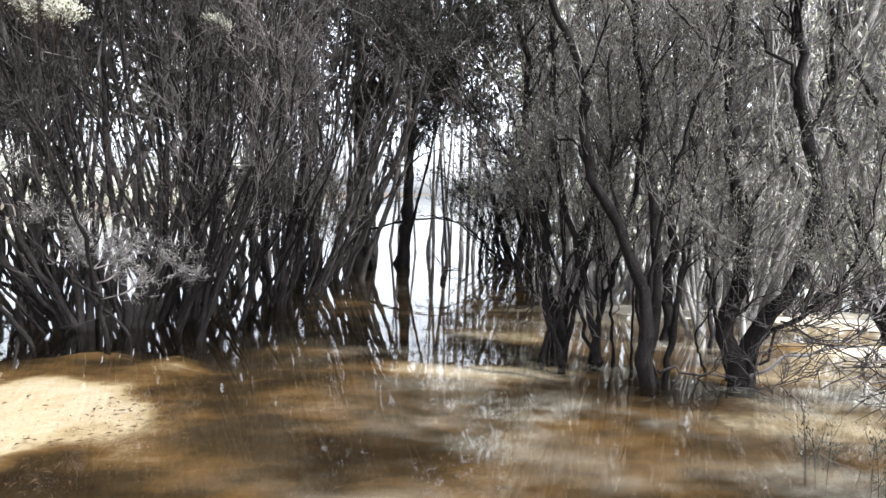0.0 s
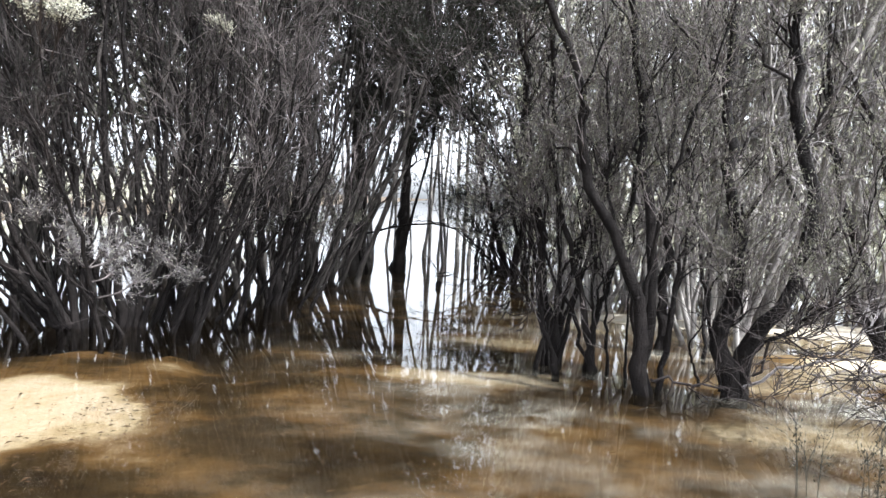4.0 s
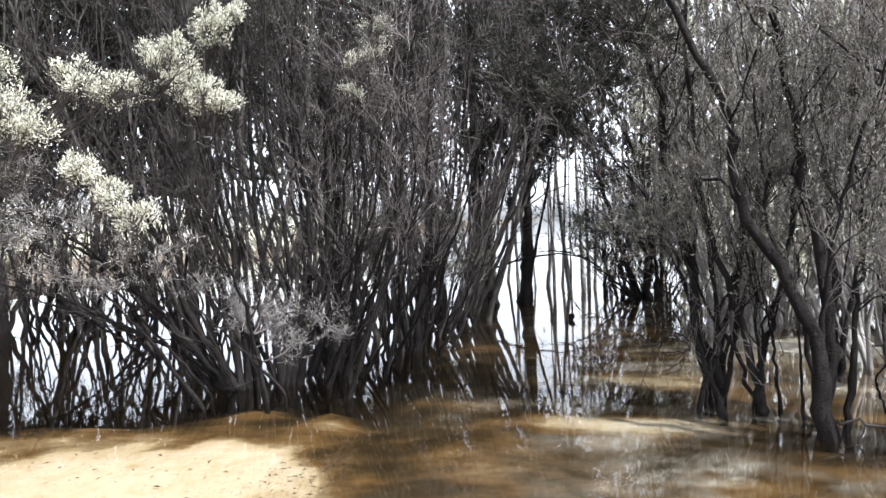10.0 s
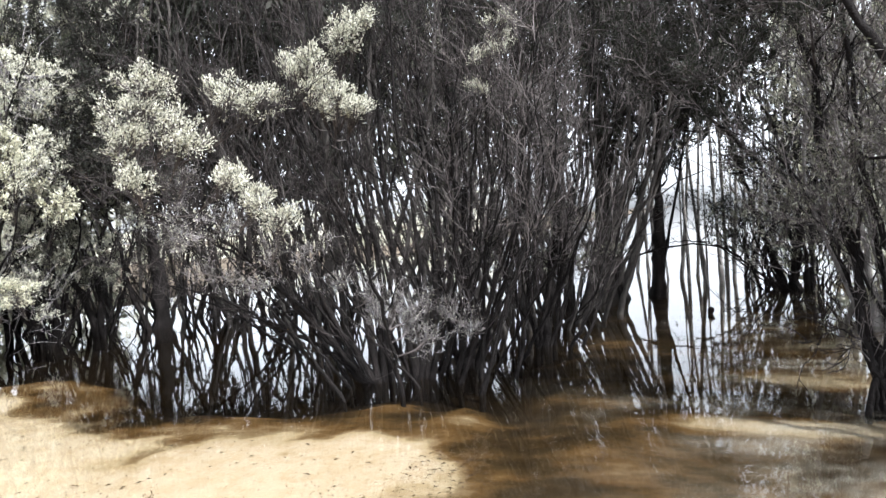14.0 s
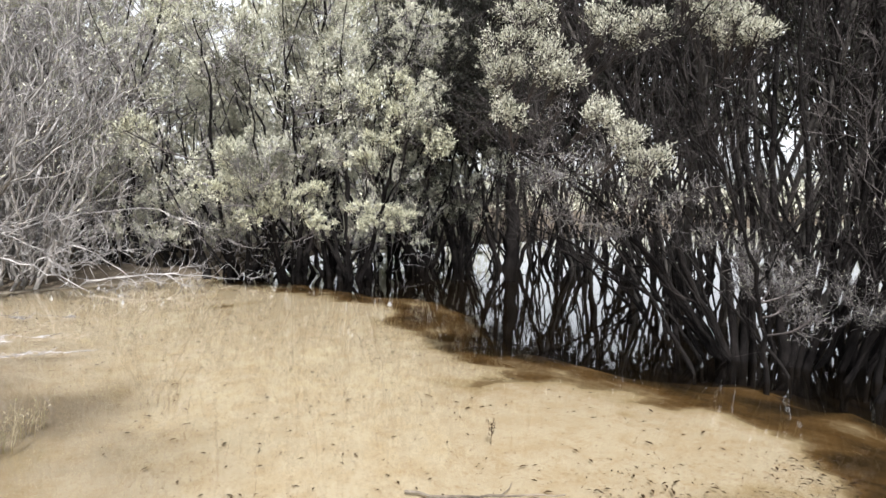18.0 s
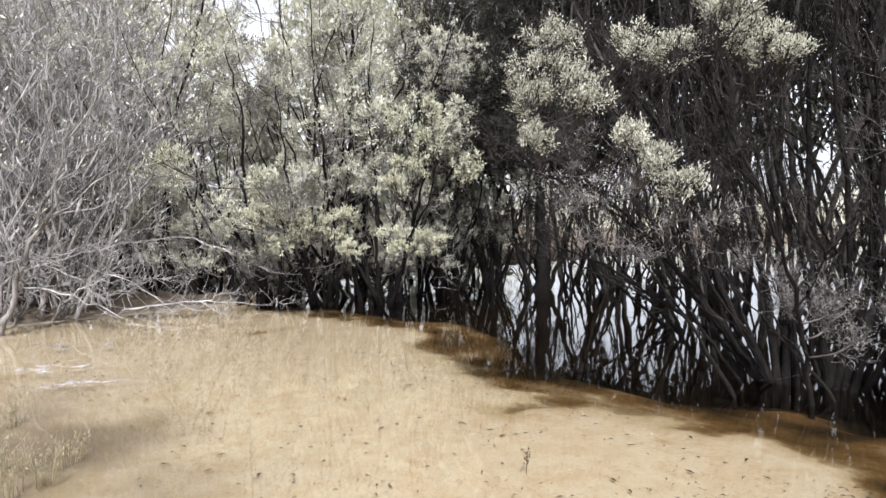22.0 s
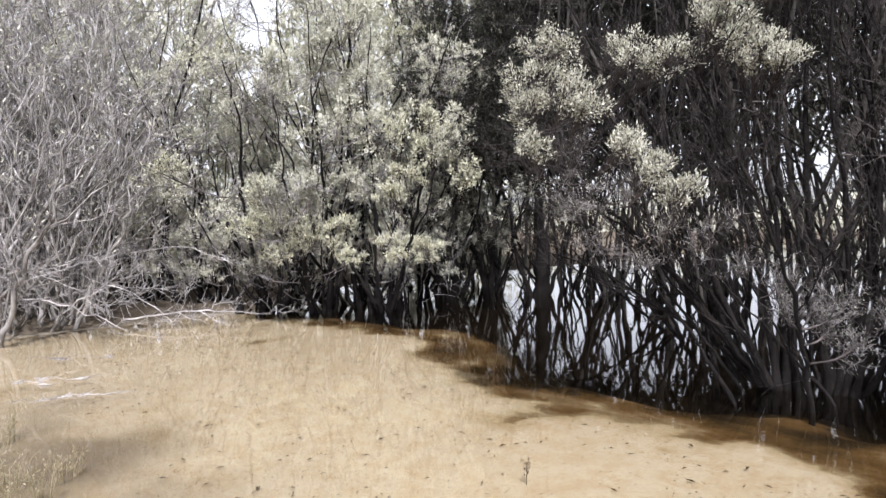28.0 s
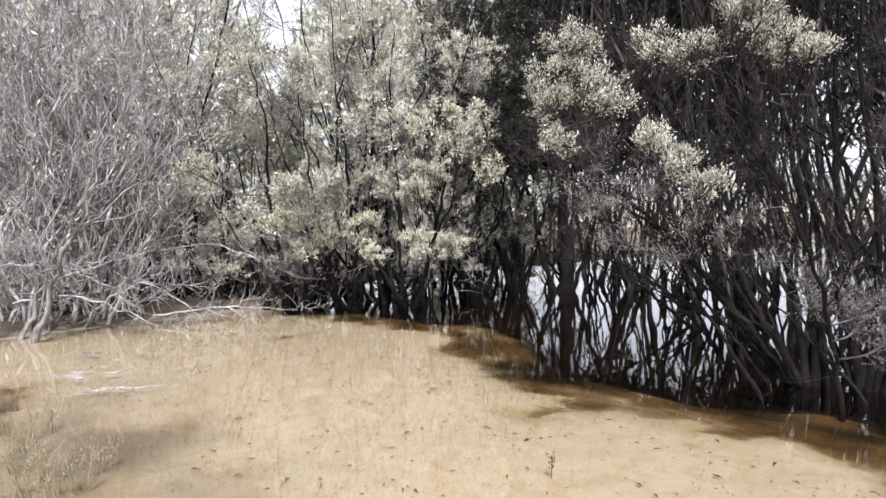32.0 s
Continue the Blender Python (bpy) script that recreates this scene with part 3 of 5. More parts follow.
TREE_C = [
    (0.1, [(2.69, 5.17, 0.00), (2.65, 5.21, 0.37), (2.71, 5.22, 1.06), (2.63, 5.31, 1.60), (2.58, 5.40, 2.29), (2.57, 5.47, 3.21), (2.53, 5.57, 5.00)]),
    (0.11, [(2.72, 5.18, 0.00), (2.77, 5.19, 0.43), (2.99, 5.14, 0.81), (3.13, 5.16, 1.22), (3.16, 5.24, 1.80), (3.08, 5.41, 2.44), (3.05, 5.55, 3.52), (2.96, 5.73, 5.38)]),
    (0.035, [(2.79, 5.28, 0.00), (2.85, 5.20, 0.38), (3.09, 4.98, 0.66), (3.21, 4.78, 0.93), (3.26, 4.60, 1.42), (3.26, 4.43, 1.91)]),
    (0.04, [(2.75, 5.38, 0.00), (2.61, 5.47, 0.51), (2.47, 5.58, 1.17), (2.35, 5.70, 1.84), (2.35, 5.78, 2.63), (2.42, 5.84, 3.50)]),
]
TREE_R = [
    (0.07, [(5.12, 6.94, 0.00), (4.77, 7.11, 0.77), (4.41, 7.22, 1.43), (4.07, 7.28, 2.17), (3.80, 7.26, 3.13)]),
    (0.06, [(5.15, 6.89, 0.00), (5.01, 7.01, 0.79), (4.80, 7.19, 1.69), (4.63, 7.34, 2.63), (4.54, 7.45, 3.75), (4.39, 7.60, 5.91)]),
    (0.08, [(5.25, 6.90, 0.00), (5.24, 6.95, 1.16), (5.09, 7.14, 2.19), (4.82, 7.42, 3.20), (4.45, 7.76, 3.96)]),
]
TREE_A2 = [
    (0.07, [(2.70, 6.87, 0.00), (2.65, 6.93, 0.72), (2.70, 6.98, 1.51), (2.73, 7.07, 2.41), (2.76, 7.17, 3.50)]),
    (0.04, [(2.72, 6.87, 0.00), (2.78, 6.89, 0.61), (2.97, 6.89, 1.34), (3.11, 6.93, 2.23), (3.19, 7.01, 3.23)]),
]
NEAR_FAN = [
    (0.05, [(-3.45, 6.39, 0.00), (-3.77, 6.28, 0.35), (-4.33, 6.05, 0.71), (-4.84, 5.85, 1.03), (-5.37, 5.62, 1.23)]),
    (0.055, [(-3.42, 6.38, 0.00), (-3.78, 6.12, 0.63), (-4.12, 5.80, 1.16), (-4.36, 5.49, 1.59), (-4.62, 5.11, 2.00), (-4.85, 4.70, 2.41)]),
    (0.06, [(-3.37, 6.43, 0.00), (-3.72, 6.27, 0.84), (-3.98, 6.16, 1.65), (-4.29, 6.03, 2.44), (-4.72, 5.81, 3.21), (-5.07, 5.62, 3.95)]),
    (0.05, [(-3.43, 6.48, 0.00), (-3.91, 6.12, 0.69), (-4.24, 5.73, 1.34), (-4.54, 5.26, 1.72), (-4.72, 4.82, 1.96)]),
    (0.06, [(-3.31, 6.43, 0.00), (-3.51, 6.41, 1.06), (-3.77, 6.41, 1.93), (-4.06, 6.44, 2.76), (-4.45, 6.42, 3.72), (-4.76, 6.48, 4.58)]),
    (0.06, [(-3.26, 6.47, 0.00), (-3.37, 6.42, 1.17), (-3.51, 6.34, 2.10), (-3.65, 6.26, 3.00), (-3.74, 6.21, 3.87), (-3.79, 6.18, 4.62)]),
    (0.05, [(-3.21, 6.52, 0.00), (-3.24, 6.55, 1.09), (-3.35, 6.59, 2.03), (-3.41, 6.68, 3.03), (-3.34, 6.86, 4.18), (-3.29, 7.03, 5.00)]),
]
NEAR_UP = [
    (0.07, [(-2.95, 6.61, 0.00), (-3.07, 6.60, 1.02), (-3.17, 6.62, 1.95), (-3.25, 6.68, 3.02), (-3.30, 6.76, 4.03), (-3.35, 6.87, 4.94)]),
    (0.06, [(-2.89, 6.61, 0.00), (-2.81, 6.61, 1.01), (-2.82, 6.56, 1.87), (-2.87, 6.47, 2.77), (-2.85, 6.39, 3.75), (-2.79, 6.33, 4.52)]),
    (0.065, [(-2.83, 6.65, 0.00), (-2.67, 6.77, 1.11), (-2.67, 6.88, 2.05), (-2.80, 6.96, 3.01), (-2.75, 7.14, 4.06), (-2.79, 7.31, 4.96)]),
    (0.04, [(-3.01, 6.66, 0.00), (-3.27, 6.56, 0.78), (-3.55, 6.45, 1.55), (-3.79, 6.37, 2.24), (-3.96, 6.32, 2.92), (-4.24, 6.21, 3.58)]),
    (0.05, [(-2.77, 6.65, 0.00), (-2.55, 6.76, 0.85), (-2.39, 6.87, 1.71), (-2.41, 6.93, 2.59), (-2.25, 7.07, 3.66), (-2.15, 7.18, 4.62)]),
]
NEAR_MID = [
    (0.07, [(-2.53, 7.10, 0.00), (-2.41, 7.18, 1.05), (-2.39, 7.25, 2.03), (-2.51, 7.30, 3.10), (-2.53, 7.40, 4.23), (-2.56, 7.51, 5.20)]),
    (0.06, [(-2.46, 7.10, 0.00), (-2.21, 7.20, 1.04), (-2.06, 7.28, 2.01), (-2.10, 7.31, 2.99), (-1.95, 7.40, 4.03), (-1.82, 7.49, 4.87)]),
    (0.05, [(-2.60, 7.16, 0.00), (-2.76, 7.15, 0.80), (-2.85, 7.20, 1.73), (-3.01, 7.25, 2.68), (-3.18, 7.32, 3.70), (-3.29, 7.42, 4.61)]),
    (0.04, [(-2.41, 7.15, 0.00), (-2.10, 7.23, 0.77), (-1.85, 7.26, 1.54), (-1.72, 7.25, 2.43), (-1.52, 7.24, 3.42), (-1.34, 7.21, 4.14)]),
]
NEAR_EDGE = [
    (0.08, [(-1.83, 8.35, 0.00), (-1.72, 8.40, 0.89), (-1.60, 8.47, 1.78), (-1.61, 8.53, 2.90), (-1.44, 8.64, 4.16), (-1.26, 8.75, 5.35)]),
    (0.06, [(-1.91, 8.36, 0.00), (-2.02, 8.37, 0.91), (-2.01, 8.44, 1.88), (-2.07, 8.51, 2.94), (-2.09, 8.61, 4.08), (-2.08, 8.73, 5.24)]),
    (0.045, [(-1.77, 8.35, 0.00), (-1.51, 8.41, 0.58), (-1.32, 8.45, 1.31), (-1.10, 8.51, 2.11), (-0.82, 8.56, 3.04), (-0.46, 8.61, 3.81)]),
    (0.04, [(-1.86, 8.36, 0.00), (-1.57, 8.45, 1.03), (-1.27, 8.54, 1.83), (-1.18, 8.62, 2.72), (-1.03, 8.71, 3.68), (-1.00, 8.80, 4.81)]),
]
FAR_POLE = [
    (0.15, [(-1.34, 12.90, 0.00), (-1.46, 12.91, 1.34), (-1.50, 12.95, 3.00), (-1.50, 13.01, 4.53), (-1.50, 13.08, 6.26)]),
    (0.05, [(-1.39, 12.88, 0.00), (-1.82, 12.92, 1.00), (-2.19, 13.03, 2.21), (-2.36, 13.23, 3.56)]),
    (0.05, [(-1.29, 12.91, 0.00), (-0.82, 13.05, 1.25), (-0.30, 13.26, 2.51), (0.23, 13.50, 3.69)]),
]
FAR_OVER = [
    (0.06, [(-1.16, 12.75, 0.00), (-1.24, 12.70, 1.57), (-0.94, 12.65, 2.77), (-0.10, 12.59, 3.74), (0.94, 12.45, 4.47), (1.62, 12.25, 5.25)]),
    (0.05, [(-1.21, 12.73, 0.00), (-1.35, 12.61, 1.89), (-1.19, 12.45, 3.16), (-0.73, 12.26, 4.17), (-0.12, 12.01, 4.93)]),
]
FAR_OVER2 = [
    (0.06, [(1.95, 13.63, 0.00), (1.65, 13.62, 1.67), (0.95, 13.59, 2.93), (-0.00, 13.50, 3.80), (-1.04, 13.31, 4.40), (-1.91, 13.05, 4.96)]),
    (0.06, [(2.08, 13.67, 0.00), (1.93, 13.59, 1.80), (1.51, 13.45, 3.27), (0.88, 13.26, 4.33), (0.28, 12.99, 5.44)]),
    (0.05, [(2.14, 13.69, 0.00), (2.31, 13.71, 1.69), (2.71, 13.71, 3.23), (2.76, 13.79, 4.85)]),
]
FAR_POLE2 = [
    (0.12, [(-0.56, 13.34, 0.00), (-0.48, 13.37, 1.14), (-0.46, 13.42, 2.18), (-0.40, 13.48, 3.44), (-0.38, 13.55, 4.92)]),
    (0.04, [(-0.56, 13.34, 0.00), (-0.23, 13.45, 1.61), (0.02, 13.64, 2.90), (0.09, 13.86, 4.32)]),
]
FAR_CLUMP = [
    (0.09, [(1.73, 13.79, 0.00), (1.52, 13.81, 0.83), (1.25, 13.83, 1.78), (0.97, 13.85, 2.84), (0.80, 13.86, 4.34)]),
    (0.05, [(1.67, 13.77, 0.00), (1.30, 13.80, 0.29), (0.80, 13.83, 0.75), (0.32, 13.84, 0.98), (-0.40, 13.83, 1.01)]),
    (0.08, [(1.86, 13.82, 0.00), (1.99, 13.83, 1.09), (1.89, 13.89, 2.28), (1.90, 13.95, 3.70), (1.96, 14.01, 5.11)]),
    (0.06, [(1.55, 13.73, 0.00), (1.40, 13.74, 0.60), (1.66, 13.72, 1.56), (1.74, 13.71, 2.61)]),
]
TRUNK_D = [
    (0.17, [(-9.83, 10.09, 0.00), (-9.82, 10.14, 0.86), (-9.86, 10.15, 1.76), (-10.06, 10.03, 3.02), (-10.29, 9.88, 4.50), (-10.48, 9.77, 5.98)]),
    (0.07, [(-9.96, 9.96, 0.00), (-10.09, 9.86, 0.76), (-10.20, 9.81, 1.66), (-10.50, 9.57, 2.80), (-10.77, 9.36, 4.07), (-10.95, 9.25, 5.55)]),
    (0.06, [(-9.72, 10.21, 0.00), (-9.49, 10.49, 1.20), (-9.21, 10.87, 2.42), (-9.11, 11.13, 3.65), (-8.94, 11.48, 5.11)]),
]
TRUNK_D2 = [
    (0.08, [(-10.56, 9.39, 0.00), (-10.58, 9.40, 0.87), (-10.51, 9.57, 1.90), (-10.46, 9.70, 3.27), (-10.67, 9.61, 4.87)]),
    (0.08, [(-10.62, 9.33, 0.00), (-10.80, 9.16, 0.88), (-11.13, 8.84, 1.92), (-11.40, 8.63, 3.19), (-11.51, 8.61, 4.57)]),
    (0.05, [(-10.46, 9.47, 0.00), (-10.28, 9.72, 0.87), (-10.10, 9.97, 1.77), (-9.88, 10.28, 3.02), (-9.77, 10.50, 4.36)]),
]
TRUNK_D3 = [
    (0.09, [(-10.88, 8.60, 0.00), (-10.92, 8.57, 0.81), (-11.13, 8.40, 1.73), (-11.38, 8.17, 2.75), (-11.56, 8.06, 4.12)]),
    (0.07, [(-10.94, 8.53, 0.00), (-11.15, 8.31, 0.70), (-11.48, 7.94, 1.62), (-11.78, 7.61, 2.65), (-12.07, 7.28, 3.91)]),
    (0.05, [(-10.81, 8.66, 0.00), (-10.67, 8.89, 0.92), (-10.57, 9.14, 1.93), (-10.62, 9.22, 3.18)]),
]
grow(1, TREE_A, "dark twisted tree with a crooked main limb in brown water", bent=True, fine=1.25, twig_r=0.003, branch=(0.3, 0.8), leaf=LEAF, leaf_amount=1.4, leaf_size=0.027, low=0.3, extra=2, crook=1.0, slim=0.6, twig_mat=TWIG_MID, crown=16, crown_span=(0.62, 1.25), clump_rad=(0.25, 0.4), tuft=(8, 5, 6))
lean_rng = np.random.default_rng(2)
LEAN_HEAD = [(x, 6.2 + 0.4 * y, z, 0.16) for x, y, z in zip(lean_rng.uniform(-0.55, 1.0, 26), lean_rng.normal(size=26), lean_rng.uniform(2.75, 4.1, 26))]
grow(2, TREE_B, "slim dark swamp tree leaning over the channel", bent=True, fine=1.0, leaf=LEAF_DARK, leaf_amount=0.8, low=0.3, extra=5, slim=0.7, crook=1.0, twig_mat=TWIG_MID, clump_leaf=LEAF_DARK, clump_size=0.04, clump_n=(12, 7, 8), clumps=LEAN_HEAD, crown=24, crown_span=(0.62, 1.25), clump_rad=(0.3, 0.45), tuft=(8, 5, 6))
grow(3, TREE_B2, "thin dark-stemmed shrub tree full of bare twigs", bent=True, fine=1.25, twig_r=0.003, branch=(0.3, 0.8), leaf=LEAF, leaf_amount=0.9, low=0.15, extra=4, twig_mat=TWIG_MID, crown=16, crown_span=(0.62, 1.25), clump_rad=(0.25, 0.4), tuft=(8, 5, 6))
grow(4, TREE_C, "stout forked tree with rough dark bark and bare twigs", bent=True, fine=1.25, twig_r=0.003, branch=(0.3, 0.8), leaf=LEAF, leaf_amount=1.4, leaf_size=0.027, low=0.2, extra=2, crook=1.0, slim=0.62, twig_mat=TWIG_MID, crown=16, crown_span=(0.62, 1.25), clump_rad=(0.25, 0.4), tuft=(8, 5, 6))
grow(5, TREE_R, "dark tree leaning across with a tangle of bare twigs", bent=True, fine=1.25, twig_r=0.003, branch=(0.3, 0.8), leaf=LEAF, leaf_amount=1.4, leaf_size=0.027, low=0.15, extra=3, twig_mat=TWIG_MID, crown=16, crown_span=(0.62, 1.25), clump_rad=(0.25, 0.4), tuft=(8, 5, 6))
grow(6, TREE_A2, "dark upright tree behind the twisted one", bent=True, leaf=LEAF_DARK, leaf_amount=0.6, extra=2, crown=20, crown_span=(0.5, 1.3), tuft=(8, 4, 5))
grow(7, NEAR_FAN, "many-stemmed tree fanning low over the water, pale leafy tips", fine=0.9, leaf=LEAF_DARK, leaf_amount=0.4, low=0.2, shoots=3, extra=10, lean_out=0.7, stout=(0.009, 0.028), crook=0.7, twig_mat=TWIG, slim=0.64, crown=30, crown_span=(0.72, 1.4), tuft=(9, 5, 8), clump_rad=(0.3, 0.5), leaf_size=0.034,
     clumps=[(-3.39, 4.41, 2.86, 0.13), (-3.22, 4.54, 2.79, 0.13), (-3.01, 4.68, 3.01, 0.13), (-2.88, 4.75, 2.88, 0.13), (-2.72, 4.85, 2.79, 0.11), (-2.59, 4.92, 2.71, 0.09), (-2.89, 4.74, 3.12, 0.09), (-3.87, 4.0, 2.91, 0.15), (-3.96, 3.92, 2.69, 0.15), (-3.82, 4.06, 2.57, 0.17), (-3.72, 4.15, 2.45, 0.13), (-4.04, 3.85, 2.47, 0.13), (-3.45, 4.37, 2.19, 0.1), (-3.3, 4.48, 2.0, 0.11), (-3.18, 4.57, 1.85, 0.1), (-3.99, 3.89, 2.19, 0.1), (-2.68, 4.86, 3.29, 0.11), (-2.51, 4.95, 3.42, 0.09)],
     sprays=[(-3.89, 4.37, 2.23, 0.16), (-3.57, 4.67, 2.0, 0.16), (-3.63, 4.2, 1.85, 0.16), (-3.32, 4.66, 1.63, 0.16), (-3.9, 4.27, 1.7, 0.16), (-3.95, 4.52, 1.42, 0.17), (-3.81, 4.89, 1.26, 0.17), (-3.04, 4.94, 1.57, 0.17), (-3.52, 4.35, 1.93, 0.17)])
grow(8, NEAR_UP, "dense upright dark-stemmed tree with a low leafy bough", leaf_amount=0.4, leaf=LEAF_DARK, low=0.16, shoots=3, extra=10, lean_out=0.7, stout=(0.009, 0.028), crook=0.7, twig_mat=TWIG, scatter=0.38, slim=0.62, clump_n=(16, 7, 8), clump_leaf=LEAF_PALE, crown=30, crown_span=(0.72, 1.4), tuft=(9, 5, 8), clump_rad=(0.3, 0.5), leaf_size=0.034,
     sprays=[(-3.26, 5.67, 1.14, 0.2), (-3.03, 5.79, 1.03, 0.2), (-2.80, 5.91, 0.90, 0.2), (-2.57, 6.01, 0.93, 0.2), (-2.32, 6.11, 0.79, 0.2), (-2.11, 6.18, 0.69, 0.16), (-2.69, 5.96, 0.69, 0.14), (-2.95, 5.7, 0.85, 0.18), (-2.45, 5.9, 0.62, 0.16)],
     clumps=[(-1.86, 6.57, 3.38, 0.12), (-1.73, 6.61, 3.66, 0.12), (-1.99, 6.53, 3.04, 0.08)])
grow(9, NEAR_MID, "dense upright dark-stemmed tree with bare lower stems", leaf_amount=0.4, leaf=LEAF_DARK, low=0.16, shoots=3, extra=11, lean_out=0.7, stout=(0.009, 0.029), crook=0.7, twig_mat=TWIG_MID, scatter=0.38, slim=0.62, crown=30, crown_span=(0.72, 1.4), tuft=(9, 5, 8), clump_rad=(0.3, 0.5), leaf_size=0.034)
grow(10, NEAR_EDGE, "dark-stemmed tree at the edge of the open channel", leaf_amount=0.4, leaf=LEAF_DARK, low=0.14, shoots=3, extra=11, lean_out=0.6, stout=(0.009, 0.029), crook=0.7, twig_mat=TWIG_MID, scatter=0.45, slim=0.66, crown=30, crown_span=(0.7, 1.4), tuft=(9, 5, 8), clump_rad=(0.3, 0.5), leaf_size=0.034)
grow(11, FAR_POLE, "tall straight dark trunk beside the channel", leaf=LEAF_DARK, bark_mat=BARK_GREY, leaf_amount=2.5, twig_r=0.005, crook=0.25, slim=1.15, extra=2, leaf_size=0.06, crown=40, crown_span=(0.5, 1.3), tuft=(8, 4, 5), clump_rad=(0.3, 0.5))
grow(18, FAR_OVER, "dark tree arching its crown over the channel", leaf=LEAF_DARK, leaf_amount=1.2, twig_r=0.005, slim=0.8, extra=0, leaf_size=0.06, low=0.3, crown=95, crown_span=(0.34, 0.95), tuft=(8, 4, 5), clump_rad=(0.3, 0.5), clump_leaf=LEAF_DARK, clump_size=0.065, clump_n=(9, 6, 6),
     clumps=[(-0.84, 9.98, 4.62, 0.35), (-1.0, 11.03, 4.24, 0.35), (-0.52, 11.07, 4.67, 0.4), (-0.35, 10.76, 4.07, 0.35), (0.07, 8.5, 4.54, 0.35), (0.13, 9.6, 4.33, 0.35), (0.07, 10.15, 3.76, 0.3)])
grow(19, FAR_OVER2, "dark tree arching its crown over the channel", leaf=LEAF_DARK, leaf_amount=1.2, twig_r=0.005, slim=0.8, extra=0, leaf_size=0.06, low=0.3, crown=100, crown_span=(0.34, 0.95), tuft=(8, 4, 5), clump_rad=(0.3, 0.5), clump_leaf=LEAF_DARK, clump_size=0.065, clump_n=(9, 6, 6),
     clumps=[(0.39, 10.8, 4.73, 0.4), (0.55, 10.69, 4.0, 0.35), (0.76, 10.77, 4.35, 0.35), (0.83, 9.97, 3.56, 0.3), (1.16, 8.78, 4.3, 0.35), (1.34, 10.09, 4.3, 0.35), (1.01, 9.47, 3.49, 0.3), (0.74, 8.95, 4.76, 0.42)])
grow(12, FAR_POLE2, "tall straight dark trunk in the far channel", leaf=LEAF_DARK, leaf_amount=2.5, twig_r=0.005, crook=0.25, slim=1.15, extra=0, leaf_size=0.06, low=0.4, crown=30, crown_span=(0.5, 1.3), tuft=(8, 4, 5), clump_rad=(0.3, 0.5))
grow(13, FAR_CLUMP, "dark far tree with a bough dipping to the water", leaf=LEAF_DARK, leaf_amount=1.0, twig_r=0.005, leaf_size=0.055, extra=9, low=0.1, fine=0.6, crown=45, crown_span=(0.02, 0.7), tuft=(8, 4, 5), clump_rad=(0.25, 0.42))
# foliage in shade: the shade is put into its dark leaf colour
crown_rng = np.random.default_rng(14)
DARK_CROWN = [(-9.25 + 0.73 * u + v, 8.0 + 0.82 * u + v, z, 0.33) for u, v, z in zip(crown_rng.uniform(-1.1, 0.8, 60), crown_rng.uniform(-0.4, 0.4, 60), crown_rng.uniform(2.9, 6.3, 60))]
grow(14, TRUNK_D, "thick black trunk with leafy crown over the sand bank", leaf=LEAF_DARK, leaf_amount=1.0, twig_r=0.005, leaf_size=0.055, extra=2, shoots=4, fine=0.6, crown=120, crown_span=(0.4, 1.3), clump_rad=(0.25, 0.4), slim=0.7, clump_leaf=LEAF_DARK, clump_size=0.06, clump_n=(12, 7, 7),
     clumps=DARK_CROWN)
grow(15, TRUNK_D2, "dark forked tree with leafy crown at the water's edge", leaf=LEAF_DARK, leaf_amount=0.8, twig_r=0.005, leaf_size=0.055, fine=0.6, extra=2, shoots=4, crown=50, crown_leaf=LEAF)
grow(16, TRUNK_D3, "dark tree with pale leafy crown at the water's edge", leaf_amount=1.0, leaf=LEAF, twig_r=0.005, leaf_size=0.055, fine=0.6, extra=2, shoots=4, crown=45, crown_leaf=LEAF, crown_span=(0.2, 1.0),
     clump_leaf=LEAF_YELLOW, clump_n=(16, 8, 10), clump_size=0.042, clumps=[(-8.45, 5.66, 2.86, 0.21), (-8.23, 5.97, 3.14, 0.21), (-8.14, 6.09, 2.73, 0.24), (-8.39, 5.75, 2.28, 0.21), (-8.48, 5.61, 2.00, 0.17), (-8.21, 6.00, 1.20, 0.16), (-8.47, 5.63, 1.25, 0.16), (-7.81, 6.51, 2.31, 0.16), (-10.33, 6.25, 4.17, 0.26), (-10.56, 5.84, 4.55, 0.26)])
grow(17, wild_at(17, -11.0, 5.7, 6, 4.3, (6, 26), 0.06), "leafy tree with bright pale-green shoots over the sand bank", leaf=LEAF, leaf_amount=0.8, twig_r=0.005, leaf_size=0.055, fine=0.6, extra=6, crown=45, crown_span=(0.1, 1.0), low=0.06, twig_mat=TWIG_PALE,
     clump_leaf=LEAF_YELLOW, clump_n=(16, 8, 10), clump_size=0.042, clumps=[(-10.26, 4.40, 1.93, 0.26), (-10.09, 4.79, 1.61, 0.29), (-9.94, 5.10, 1.33, 0.25), (-10.36, 4.15, 1.54, 0.19), (-10.15, 4.65, 1.12, 0.18), (-9.77, 5.42, 1.55, 0.16), (-9.69, 5.56, 1.00, 0.16), (-10.75, 2.95, 2.41, 0.23), (-11.97, 3.79, 4.28, 0.32), (-11.77, 4.40, 4.41, 0.29), (-10.42, 7.03, 4.89, 0.29), (-10.06, 7.53, 4.78, 0.29)])

